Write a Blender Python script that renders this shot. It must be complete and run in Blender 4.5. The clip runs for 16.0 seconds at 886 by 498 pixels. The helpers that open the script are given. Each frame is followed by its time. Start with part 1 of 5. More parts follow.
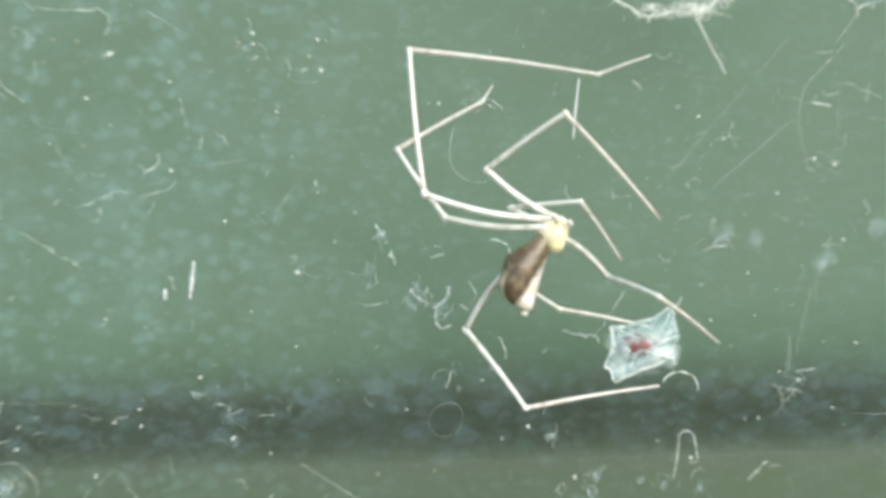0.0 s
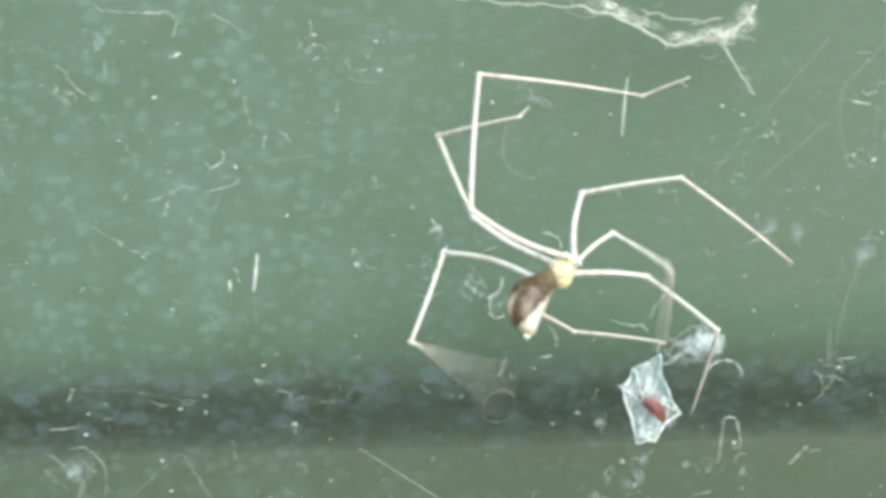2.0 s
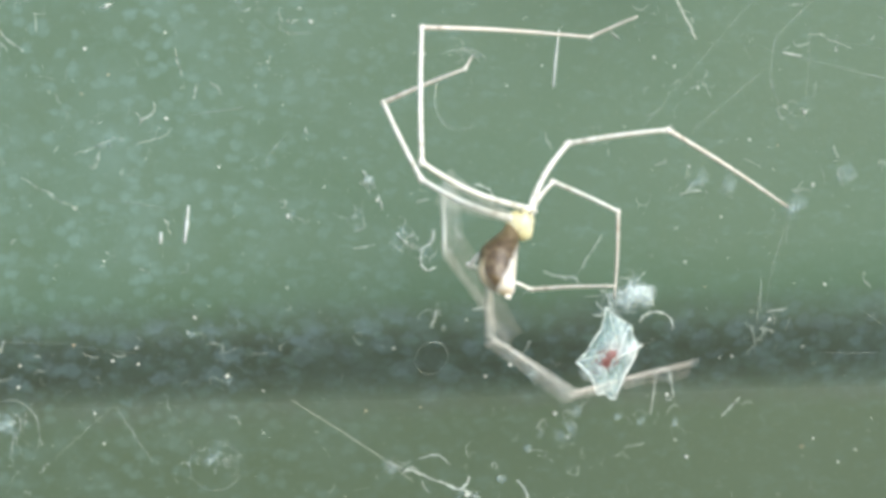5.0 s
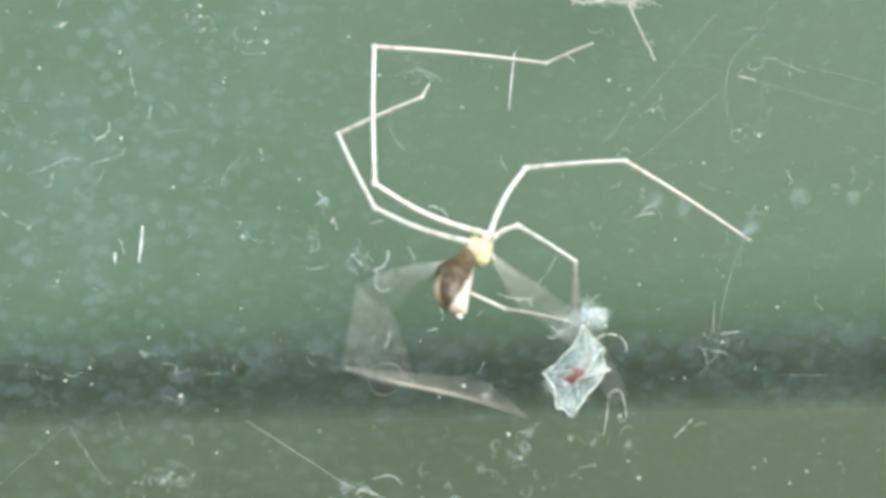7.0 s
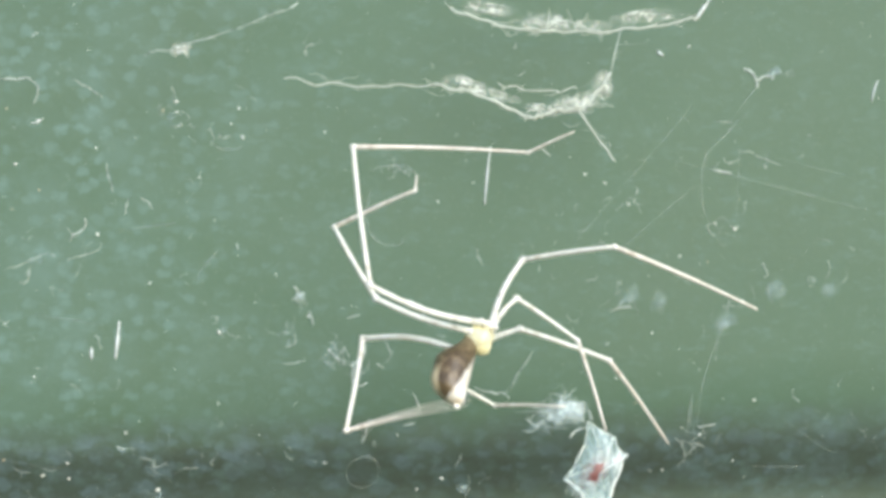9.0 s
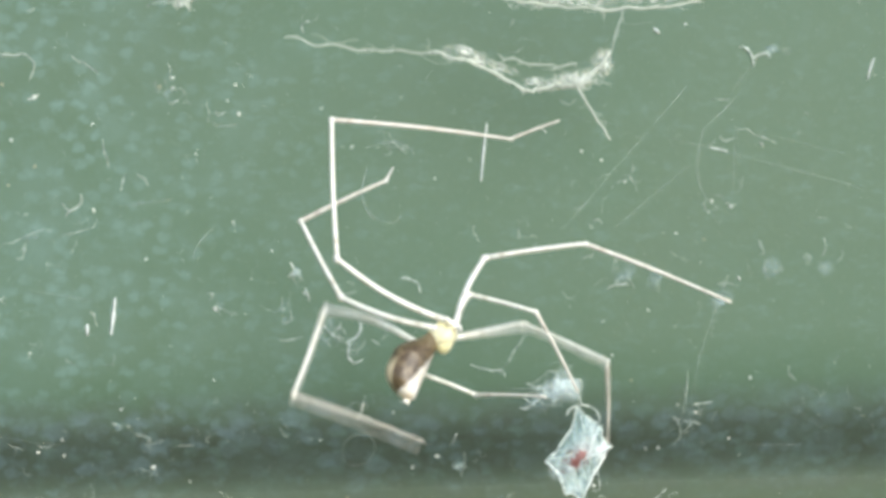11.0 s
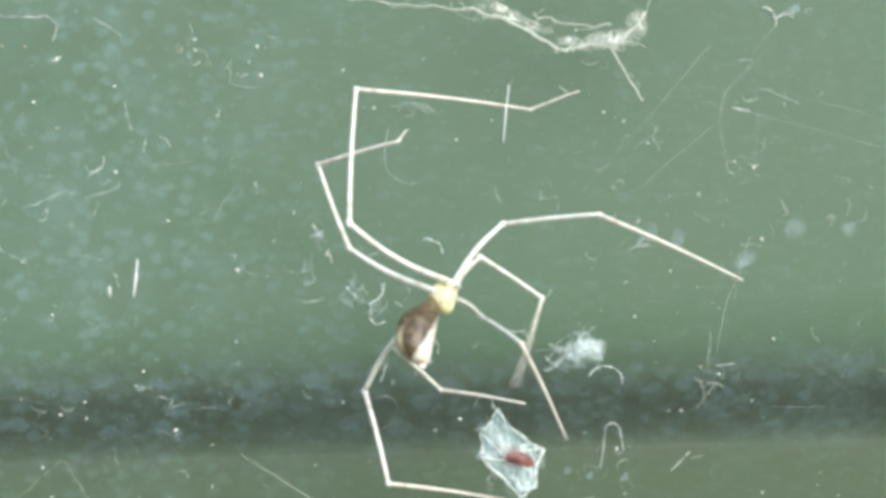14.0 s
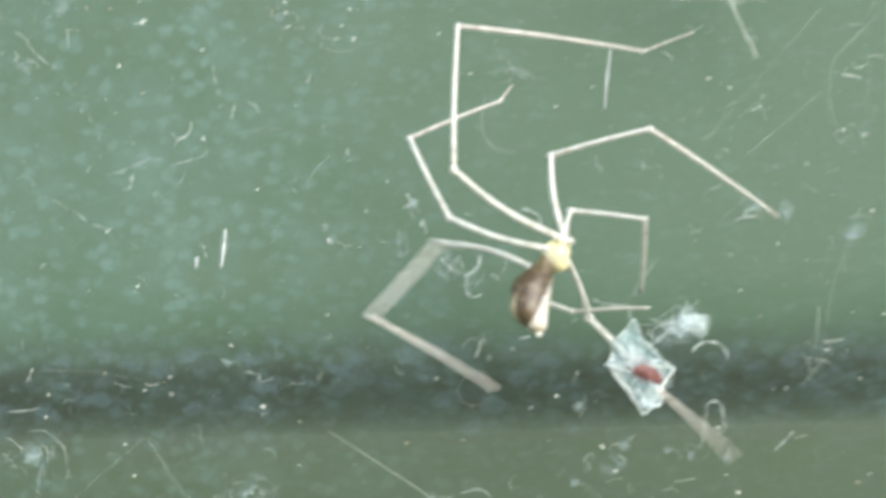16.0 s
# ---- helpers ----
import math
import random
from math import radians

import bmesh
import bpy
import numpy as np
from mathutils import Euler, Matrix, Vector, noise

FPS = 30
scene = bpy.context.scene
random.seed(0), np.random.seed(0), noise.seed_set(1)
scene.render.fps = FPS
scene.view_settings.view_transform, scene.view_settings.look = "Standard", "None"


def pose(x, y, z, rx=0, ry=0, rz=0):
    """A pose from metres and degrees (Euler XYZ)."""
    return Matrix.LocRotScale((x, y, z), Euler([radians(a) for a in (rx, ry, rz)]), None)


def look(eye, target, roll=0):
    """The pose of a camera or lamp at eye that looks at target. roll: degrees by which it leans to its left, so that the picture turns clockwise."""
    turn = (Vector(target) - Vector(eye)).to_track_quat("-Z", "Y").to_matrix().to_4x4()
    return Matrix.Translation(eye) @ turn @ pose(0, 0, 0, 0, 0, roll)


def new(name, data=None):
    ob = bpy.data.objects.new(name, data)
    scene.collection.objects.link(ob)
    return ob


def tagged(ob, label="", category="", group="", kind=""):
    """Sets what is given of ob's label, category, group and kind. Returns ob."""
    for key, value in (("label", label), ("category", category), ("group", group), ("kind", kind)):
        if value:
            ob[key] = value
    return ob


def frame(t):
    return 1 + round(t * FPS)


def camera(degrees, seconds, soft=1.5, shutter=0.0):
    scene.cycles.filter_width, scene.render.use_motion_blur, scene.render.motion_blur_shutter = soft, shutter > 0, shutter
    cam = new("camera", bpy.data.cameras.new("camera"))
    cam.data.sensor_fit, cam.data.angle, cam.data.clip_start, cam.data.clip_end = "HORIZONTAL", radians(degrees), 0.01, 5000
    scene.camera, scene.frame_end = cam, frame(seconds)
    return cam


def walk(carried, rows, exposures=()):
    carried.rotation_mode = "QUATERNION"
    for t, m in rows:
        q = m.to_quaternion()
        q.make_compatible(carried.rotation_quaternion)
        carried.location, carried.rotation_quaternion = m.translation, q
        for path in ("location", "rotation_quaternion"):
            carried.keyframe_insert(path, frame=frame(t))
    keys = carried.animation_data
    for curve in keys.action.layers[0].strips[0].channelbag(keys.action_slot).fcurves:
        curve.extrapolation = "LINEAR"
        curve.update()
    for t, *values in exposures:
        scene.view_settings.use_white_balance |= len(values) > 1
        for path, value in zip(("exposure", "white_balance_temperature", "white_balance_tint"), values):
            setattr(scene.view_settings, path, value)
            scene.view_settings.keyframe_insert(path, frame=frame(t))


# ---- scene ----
cam = camera(22.0, 16.0, soft=4.0, shutter=1.0)
PATH = [
    (0, look((0.00286, -0.19379, 0.00053), (0.00188, 0.00619, 0.00281), -0.269)),
    (0.5, look((-0.00056, -0.17563, 0.00257), (0.00234, 0.02435, 0.00323), -0.685)),
    (1, look((0.00056, -0.17576, 0.00327), (0.00171, 0.02424, 0.00435), -0.621)),
    (1.2, look((0.00090, -0.17670, 0.00280), (0.00076, 0.02330, 0.00452), -0.400)),
    (1.4, look((0.00130, -0.18640, 0.00170), (0.00060, 0.01360, 0.00374), -0.200)),
    (1.5, look((0.00152, -0.19866, 0.00121), (0.00060, 0.00133, 0.00222), -0.082)),
    (2, look((-0.00020, -0.20171, 0.00077), (-0.00282, -0.00173, 0.00214), -0.277)),
    (2.5, look((-0.00360, -0.20192, 0.00223), (-0.00432, -0.00192, 0.00289), -0.270)),
    (3, look((-0.00256, -0.20159, -0.00085), (-0.00379, -0.00163, 0.00246), -0.050)),
    (3.5, look((-0.00000, -0.20167, -0.00000), (-0.00000, -0.00167, -0.00000), 0.016)),
    (4, look((0.00254, -0.20151, 0.00021), (0.00129, -0.00152, -0.00097), -0.233)),
    (6.3, look((0.00430, -0.20160, -0.00240), (0.00594, -0.00162, -0.00372), 0.000)),
    (6.5, look((0.00435, -0.20162, -0.00129), (0.00654, -0.00164, -0.00264), 0.092)),
    (7, look((0.00375, -0.20168, 0.00164), (0.00719, -0.00172, -0.00023), 0.027)),
    (7.5, look((0.00484, -0.20158, 0.00070), (0.00789, -0.00161, -0.00035), -0.042)),
    (8, look((0.00711, -0.20119, 0.00125), (0.00871, -0.00119, 0.00101), -0.246)),
    (8.2, look((0.00650, -0.20140, 0.00420), (0.00886, -0.00142, 0.00504), -0.455)),
    (8.5, look((0.00525, -0.20177, 0.00573), (0.00915, -0.00182, 0.00769), -0.327)),
    (9, look((0.00550, -0.20184, 0.00769), (0.00927, -0.00187, 0.00809), -0.169)),
    (9.2, look((0.00500, -0.20180, 0.00770), (0.00880, -0.00184, 0.00810), -0.358)),
    (11.5, look((0.00488, -0.20169, 0.00261), (0.00966, -0.00175, 0.00380), -0.043)),
    (12, look((0.00376, -0.20152, -0.00149), (0.00863, -0.00160, 0.00156), -0.484)),
    (12.5, look((0.00434, -0.20156, -0.00084), (0.00644, -0.00157, -0.00056), -0.325)),
    (13, look((0.00603, -0.20140, -0.00014), (0.00634, -0.00140, -0.00038), -0.322)),
    (13.5, look((0.00346, -0.20146, 0.00070), (0.00650, -0.00150, 0.00344), -0.206)),
    (14, look((0.00493, -0.20144, 0.00034), (0.00764, -0.00147, 0.00261), -0.188)),
    (14.5, look((0.00248, -0.20156, 0.00117), (0.00592, -0.00160, 0.00318), -0.319)),
    (15, look((0.00181, -0.20107, -0.00045), (0.00369, -0.00110, 0.00224), -0.154)),
    (15.5, look((0.00178, -0.20152, 0.00125), (0.00226, -0.00152, 0.00150), 0.157)),
    (16, look((-0.00141, -0.19444, -0.00171), (-0.00072, 0.00555, 0.00017), 0.012)),
]
walk(cam, PATH, exposures=[(0.0, 0.88, 6430, 9.3), (16.0, 0.88, 6430, 9.3)])

# ---- light ----
SUN_TURN, SUN_RISE = radians(24), radians(24)   # to the right of the viewer's back, above the horizon
world = bpy.data.worlds.new("world")
scene.world = world
world.use_nodes = True
sky = world.node_tree.nodes.new("ShaderNodeTexSky")
sky.sky_type, sky.sun_disc = "NISHITA", False
sky.sun_elevation, sky.sun_rotation = SUN_RISE, math.pi - SUN_TURN
world.node_tree.links.new(sky.outputs[0], world.node_tree.nodes["Background"].inputs[0])
world.node_tree.nodes["Background"].inputs[1].default_value = 0.12
sun = new("sun", bpy.data.lights.new("sun", "SUN"))
sun.data.energy, sun.data.angle, sun.data.color = 1.5, radians(60), (1.0, 0.97, 0.92)
SUN_FROM = Vector((math.sin(SUN_TURN) * math.cos(SUN_RISE), -math.cos(SUN_TURN) * math.cos(SUN_RISE), math.sin(SUN_RISE)))
sun.matrix_world = look(SUN_FROM, (0, 0, 0))

MM = 0.001
RISE = 0.0235          # the joint between the boards climbs a little to the right


# ---- materials ----
class Mat:
    """A small wrapper round a node material."""

    def __init__(self, name, rough=0.5, metal=0.0):
        self.m = bpy.data.materials.new(name)
        self.m.use_nodes = True
        self.t = self.m.node_tree
        self.b = self.t.nodes["Principled BSDF"]
        self.b.inputs["Roughness"].default_value = rough
        self.b.inputs["Metallic"].default_value = metal
        self.co = self.node("ShaderNodeTexCoord").outputs["Object"]

    def node(self, kind):
        return self.t.nodes.new(kind)

    def link(self, a, b):
        self.t.links.new(a, b)

    def mapped(self, sx, sy, sz):
        """Object coordinates in millimetres, stretched."""
        n = self.node("ShaderNodeMapping")
        n.inputs["Scale"].default_value = (1000 * sx, 1000 * sy, 1000 * sz)
        self.link(self.co, n.inputs[0])
        return n.outputs[0]

    def noise(self, scale, detail=4.0, rough=0.55, vec=None):
        n = self.node("ShaderNodeTexNoise")
        n.inputs["Scale"].default_value, n.inputs["Detail"].default_value, n.inputs["Roughness"].default_value = scale, detail, rough
        self.link(vec or self.mapped(1, 1, 1), n.inputs["Vector"])
        return n.outputs["Fac"]

    def cells(self, scale, vec=None, feature="SMOOTH_F1"):
        n = self.node("ShaderNodeTexVoronoi")
        n.feature = feature
        n.inputs["Scale"].default_value = scale
        self.link(vec or self.mapped(1, 1, 1), n.inputs["Vector"])
        return n.outputs["Distance"]

    def ramp(self, fac, *stops):
        n = self.node("ShaderNodeValToRGB")
        while len(n.color_ramp.elements) < len(stops):
            n.color_ramp.elements.new(0.5)
        for e, (p, c) in zip(n.color_ramp.elements, stops):
            e.position, e.color = p, (*c, 1) if isinstance(c, tuple) else (c, c, c, 1)
        self.link(fac, n.inputs[0])
        return n.outputs[0]

    def mix(self, fac, a, b):
        n = self.node("ShaderNodeMix")
        n.data_type = "RGBA"
        for k, v in ((0, fac), (6, a), (7, b)):
            if isinstance(v, (tuple, float, int)):
                n.inputs[k].default_value = (*v, 1) if isinstance(v, tuple) else v
            else:
                self.link(v, n.inputs[k])
        return n.outputs[2]

    def times(self, a, b):
        n = self.node("ShaderNodeMath")
        n.operation = "MULTIPLY"
        for k, v in enumerate((a, b)):
            if isinstance(v, (float, int)):
                n.inputs[k].default_value = v
            else:
                self.link(v, n.inputs[k])
        return n.outputs[0]

    def colour(self, c):
        if isinstance(c, tuple):
            self.b.inputs["Base Color"].default_value = (*c, 1)
        else:
            self.link(c, self.b.inputs["Base Color"])
        return self

    def bump(self, height, strength=0.3, distance=0.0001):
        n = self.node("ShaderNodeBump")
        n.inputs["Strength"].default_value, n.inputs["Distance"].default_value = strength, distance
        self.link(height, n.inputs["Height"])
        self.link(n.outputs[0], self.b.inputs["Normal"])
        return self

    def fade(self, opacity):
        """Thins a film towards its rim."""
        n = [self.node("ShaderNodeVectorMath") for _ in range(3)]
        for k, kind in zip(n, ("SUBTRACT", "MULTIPLY", "LENGTH")):
            k.operation = kind
        self.link(self.node("ShaderNodeTexCoord").outputs["Generated"], n[0].inputs[0])
        n[0].inputs[1].default_value, n[1].inputs[1].default_value = (0.5, 0.5, 0.5), (2, 0, 2)
        self.link(n[0].outputs[0], n[1].inputs[0])
        self.link(n[1].outputs[0], n[2].inputs[0])
        return self.times(self.ramp(n[2].outputs["Value"], (0.45, 1.0), (1.0, 0.0)), opacity)

    def film(self, opacity):
        """Lets part of the light straight through, as thin silk does."""
        if isinstance(opacity, (float, int)):
            self.b.inputs["Alpha"].default_value = opacity
        else:
            self.link(opacity, self.b.inputs["Alpha"])
        return self


def paint(name, upper, lower, dusty_shade, lichen):
    """Old exterior gloss paint with a bluish bloom of dust, round lichen spots and, along the joint, a dusty grey with
    shade painted in.
    """
    m = Mat(name, 0.5)
    flat = m.mapped(1, 0, 1)
    axes = m.node("ShaderNodeSeparateXYZ")
    m.link(flat, axes.inputs[0])

    def spread(value, a, b, to_a, to_b):
        n = m.node("ShaderNodeMapRange")
        for k, v in zip((1, 2, 3, 4), (a, b, to_a, to_b)):
            n.inputs[k].default_value = v
        m.link(value, n.inputs[0])
        return n.outputs[0]

    def maths(kind, a, b):
        n = m.node("ShaderNodeMath")
        n.operation = kind
        for k, v in enumerate((a, b)):
            if isinstance(v, (int, float)):
                n.inputs[k].default_value = v
            else:
                m.link(v, n.inputs[k])
        return n.outputs[0]

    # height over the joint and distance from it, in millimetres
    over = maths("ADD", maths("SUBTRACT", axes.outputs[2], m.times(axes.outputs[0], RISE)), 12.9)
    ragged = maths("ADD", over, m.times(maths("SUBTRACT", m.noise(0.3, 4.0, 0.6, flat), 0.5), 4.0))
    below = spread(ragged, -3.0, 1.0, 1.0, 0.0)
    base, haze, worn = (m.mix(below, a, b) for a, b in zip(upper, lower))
    wide = m.noise(0.055, 3.0, 0.6, flat)
    body = m.mix(m.ramp(wide, (0.3, 0.0), (0.7, 1.0)), base, worn)
    warp = m.node("ShaderNodeVectorMath")
    warp.operation = "MULTIPLY_ADD"
    shake = m.node("ShaderNodeTexNoise")
    shake.inputs["Scale"].default_value, shake.inputs["Detail"].default_value, shake.inputs["Roughness"].default_value = 0.8, 4.0, 0.65
    m.link(flat, shake.inputs["Vector"])
    m.link(shake.outputs["Color"], warp.inputs[0])
    warp.inputs[1].default_value = (1.9, 1.9, 1.9)
    m.link(m.mapped(0.85, 0, 1.12), warp.inputs[2])
    grain = m.noise(2.4, 4.0, 0.7, flat)

    def patches(scale, hard, soft):
        n = m.node("ShaderNodeTexVoronoi")
        n.inputs["Scale"].default_value = scale
        m.link(warp.outputs[0], n.inputs["Vector"])
        some = m.ramp(n.outputs["Color"], (0.30, 0.1), (0.62, 1.0))
        return m.times(m.ramp(n.outputs["Distance"], (hard, 1.0), (soft, 0.0)), some)

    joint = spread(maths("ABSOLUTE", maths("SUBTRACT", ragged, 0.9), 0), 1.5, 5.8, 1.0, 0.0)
    seam = spread(maths("ABSOLUTE", maths("SUBTRACT", ragged, 1.6), 0), 1.2, 5.0, 1.0, 0.0)
    settled = maths("MAXIMUM", spread(axes.outputs[0], -22, 8, 1.0, 0.2), joint)
    patchy = m.ramp(m.noise(0.16, 3.0, 0.6, flat), (0.36, 0.5), (0.58, 1.0))
    spots = m.times(m.times(patches(0.72, 0.22, 0.50), patchy), settled)
    large = m.times(m.times(patches(0.26, 0.22, 0.55), patchy), settled)
    film = m.ramp(m.noise(0.10, 6.0, 0.68, flat), (0.40, 0.0), (0.72, 1.0))
    wisps = m.ramp(m.noise(0.5, 6.0, 0.75, m.mapped(0.7, 0, 1.5)), (0.54, 0.0), (0.74, 1.0))
    gritty = m.ramp(grain, (0.25, 0.45), (0.7, 1.0))
    # painted shade: greys and darkens the dusty band along the joint
    body = m.mix(m.times(joint, 0.7), body, dusty_shade)
    body = m.mix(m.times(m.times(spots, gritty), 0.55), body, haze)
    body = m.mix(m.times(m.times(large, gritty), 0.34), body, haze)
    body = m.mix(m.times(m.times(film, settled), 0.26), body, haze)
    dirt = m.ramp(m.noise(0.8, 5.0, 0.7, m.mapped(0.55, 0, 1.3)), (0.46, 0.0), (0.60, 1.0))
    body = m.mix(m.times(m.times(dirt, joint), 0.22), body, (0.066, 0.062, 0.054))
    crust = m.times(m.times(patches(0.46, 0.34, 0.52), seam), spread(axes.outputs[0], -12, 14, 1.0, 0.45))
    body = m.mix(m.times(m.times(crust, gritty), 0.85), body, lichen)
    small = m.times(m.times(patches(0.9, 0.28, 0.50), seam), patchy)
    body = m.mix(m.times(m.times(small, gritty), 0.5), body, lichen)
    body = m.mix(m.times(wisps, 0.40), body, haze)
    body = m.mix(m.times(m.ramp(grain, (0.35, 0.0), (0.75, 1.0)), 0.2), body, worn)
    pale = m.ramp(m.noise(4.5, 2.0, 0.5, flat), (0.66, 0.0), (0.76, 1.0))
    m.colour(m.mix(m.times(pale, 0.40), body, (0.42, 0.47, 0.41)))
    m.b.inputs["Specular IOR Level"].default_value = 0.3
    m.bump(m.noise(1.6, 5.0, 0.6, flat), 0.35, 0.00006)
    return m.m


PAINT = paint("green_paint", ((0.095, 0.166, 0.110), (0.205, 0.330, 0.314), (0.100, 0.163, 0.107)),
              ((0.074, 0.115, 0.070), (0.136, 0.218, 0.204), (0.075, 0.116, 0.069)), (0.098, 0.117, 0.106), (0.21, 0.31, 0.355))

SILK = Mat("white_silk", 0.5)
SILK.colour(SILK.mix(SILK.noise(2.0), (0.88, 0.93, 0.92), (0.70, 0.80, 0.79)))
SILK = SILK.m
PALE_SILK = Mat("faint_silk", 0.6)
PALE_SILK.colour(PALE_SILK.mix(PALE_SILK.noise(1.2), (0.80, 0.88, 0.84), (0.58, 0.70, 0.64)))
PALE_SILK.film(PALE_SILK.ramp(PALE_SILK.noise(1.3, 4.0), (0.34, 0.16), (0.62, 0.70)))
PALE_SILK = PALE_SILK.m
WISP = Mat("bright_wispy_silk", 0.6)
WISP.colour(WISP.mix(WISP.noise(1.2), (0.86, 0.92, 0.88), (0.66, 0.78, 0.72)))
WISP.film(WISP.ramp(WISP.noise(2.2, 4.0), (0.34, 0.25), (0.62, 0.95)))
WISP = WISP.m
FAINT = Mat("barely_visible_silk", 0.6)
FAINT.colour((0.70, 0.82, 0.76)).film(FAINT.ramp(FAINT.noise(0.35, 4.0), (0.36, 0.04), (0.66, 0.30)))
FAINT = FAINT.m
WARM_SILK = Mat("cream_silk", 0.5)
WARM_SILK.colour(WARM_SILK.mix(WARM_SILK.noise(0.9), (0.86, 0.90, 0.82), (0.68, 0.76, 0.68))).film(0.7)
WARM_SILK = WARM_SILK.m
DUST = Mat("pale_dust", 0.8)
DUST.colour(DUST.ramp(DUST.noise(5.0), (0.3, (0.86, 0.90, 0.87)), (0.7, (0.64, 0.70, 0.64))))
DUST = DUST.m
GRIT = Mat("brown_grit", 0.8)
GRIT.colour(GRIT.ramp(GRIT.noise(6.0), (0.35, (0.50, 0.44, 0.30)), (0.7, (0.30, 0.28, 0.20))))
GRIT = GRIT.m
WRAP = Mat("silk_wrapping", 0.45)
wisp = WRAP.noise(0.8, 5.0, 0.7, WRAP.mapped(1.0, 1.0, 0.55))
WRAP.colour(WRAP.mix(WRAP.ramp(wisp, (0.35, 0.0), (0.7, 1.0)), (0.46, 0.80, 0.83), (0.92, 0.98, 0.98)))
WRAP.film(WRAP.ramp(wisp, (0.30, 0.10), (0.50, 0.28), (0.60, 0.54), (0.72, 0.92)))
WRAP.bump(wisp, 0.6, 0.0003)
WRAP = WRAP.m
FILM = Mat("thin_silk_film", 0.6)
gauze = FILM.noise(0.6, 3.0, 0.55)
FILM.colour(FILM.mix(gauze, (0.55, 0.75, 0.76), (0.85, 0.95, 0.95)))
FILM.film(FILM.fade(FILM.ramp(gauze, (0.34, 0.04), (0.50, 0.30), (0.64, 0.66))))
FILM = FILM.m
VEIL = Mat("faint_silk_veil", 0.7)
gauze = VEIL.noise(0.8, 4.0, 0.6)
VEIL.colour(VEIL.mix(gauze, (0.36, 0.53, 0.54), (0.60, 0.76, 0.76)))
VEIL.film(VEIL.fade(VEIL.ramp(gauze, (0.34, 0.0), (0.66, 0.34))))
VEIL = VEIL.m
CREAM_FILM = Mat("thin_cream_film", 0.6)
gauze = CREAM_FILM.noise(1.0, 6.0, 0.75)
CREAM_FILM.colour(CREAM_FILM.mix(gauze, (0.74, 0.80, 0.72), (0.90, 0.94, 0.88)))
CREAM_FILM.film(CREAM_FILM.fade(CREAM_FILM.ramp(gauze, (0.34, 0.0), (0.48, 0.28), (0.64, 0.72))))
CREAM_FILM = CREAM_FILM.m
GORE = Mat("red_brown_chitin", 0.4)
GORE.colour(GORE.ramp(GORE.noise(1.4), (0.35, (0.15, 0.058, 0.052)), (0.65, (0.28, 0.12, 0.11))))
GORE = GORE.m
DARK = Mat("dark_chitin", 0.35)
DARK.colour(DARK.mix(DARK.noise(3.0), (0.04, 0.025, 0.02), (0.09, 0.05, 0.035)))
DARK = DARK.m
LEG = Mat("straw_chitin", 0.32)
LEG.colour(LEG.ramp(LEG.noise(1.1, 5.0, 0.7), (0.34, (0.95, 0.96, 0.92)), (0.52, (0.85, 0.86, 0.79)), (0.70, (0.60, 0.58, 0.49))))
LEG.bump(LEG.noise(9.0), 0.2, 0.00002)
LEG = LEG.m
SHIN = Mat("tan_chitin", 0.32)
SHIN.colour(SHIN.ramp(SHIN.noise(1.1, 5.0, 0.7), (0.34, (0.94, 0.92, 0.87)), (0.52, (0.82, 0.78, 0.71)), (0.70, (0.56, 0.50, 0.43))))
SHIN.bump(SHIN.noise(9.0), 0.2, 0.00002)
SHIN = SHIN.m
KNEE = Mat("pale_knee", 0.3)
KNEE.colour(KNEE.mix(KNEE.noise(2.0), (0.94, 0.94, 0.90), (0.84, 0.82, 0.75)))
KNEE = KNEE.m
CARAPACE = Mat("yellow_carapace", 0.4)
CARAPACE.colour(CARAPACE.ramp(CARAPACE.noise(0.9, 4.0), (0.3, (0.72, 0.66, 0.32)), (0.7, (0.90, 0.88, 0.68))))
CARAPACE.bump(CARAPACE.noise(4.0), 0.3, 0.00005)
CARAPACE = CARAPACE.m


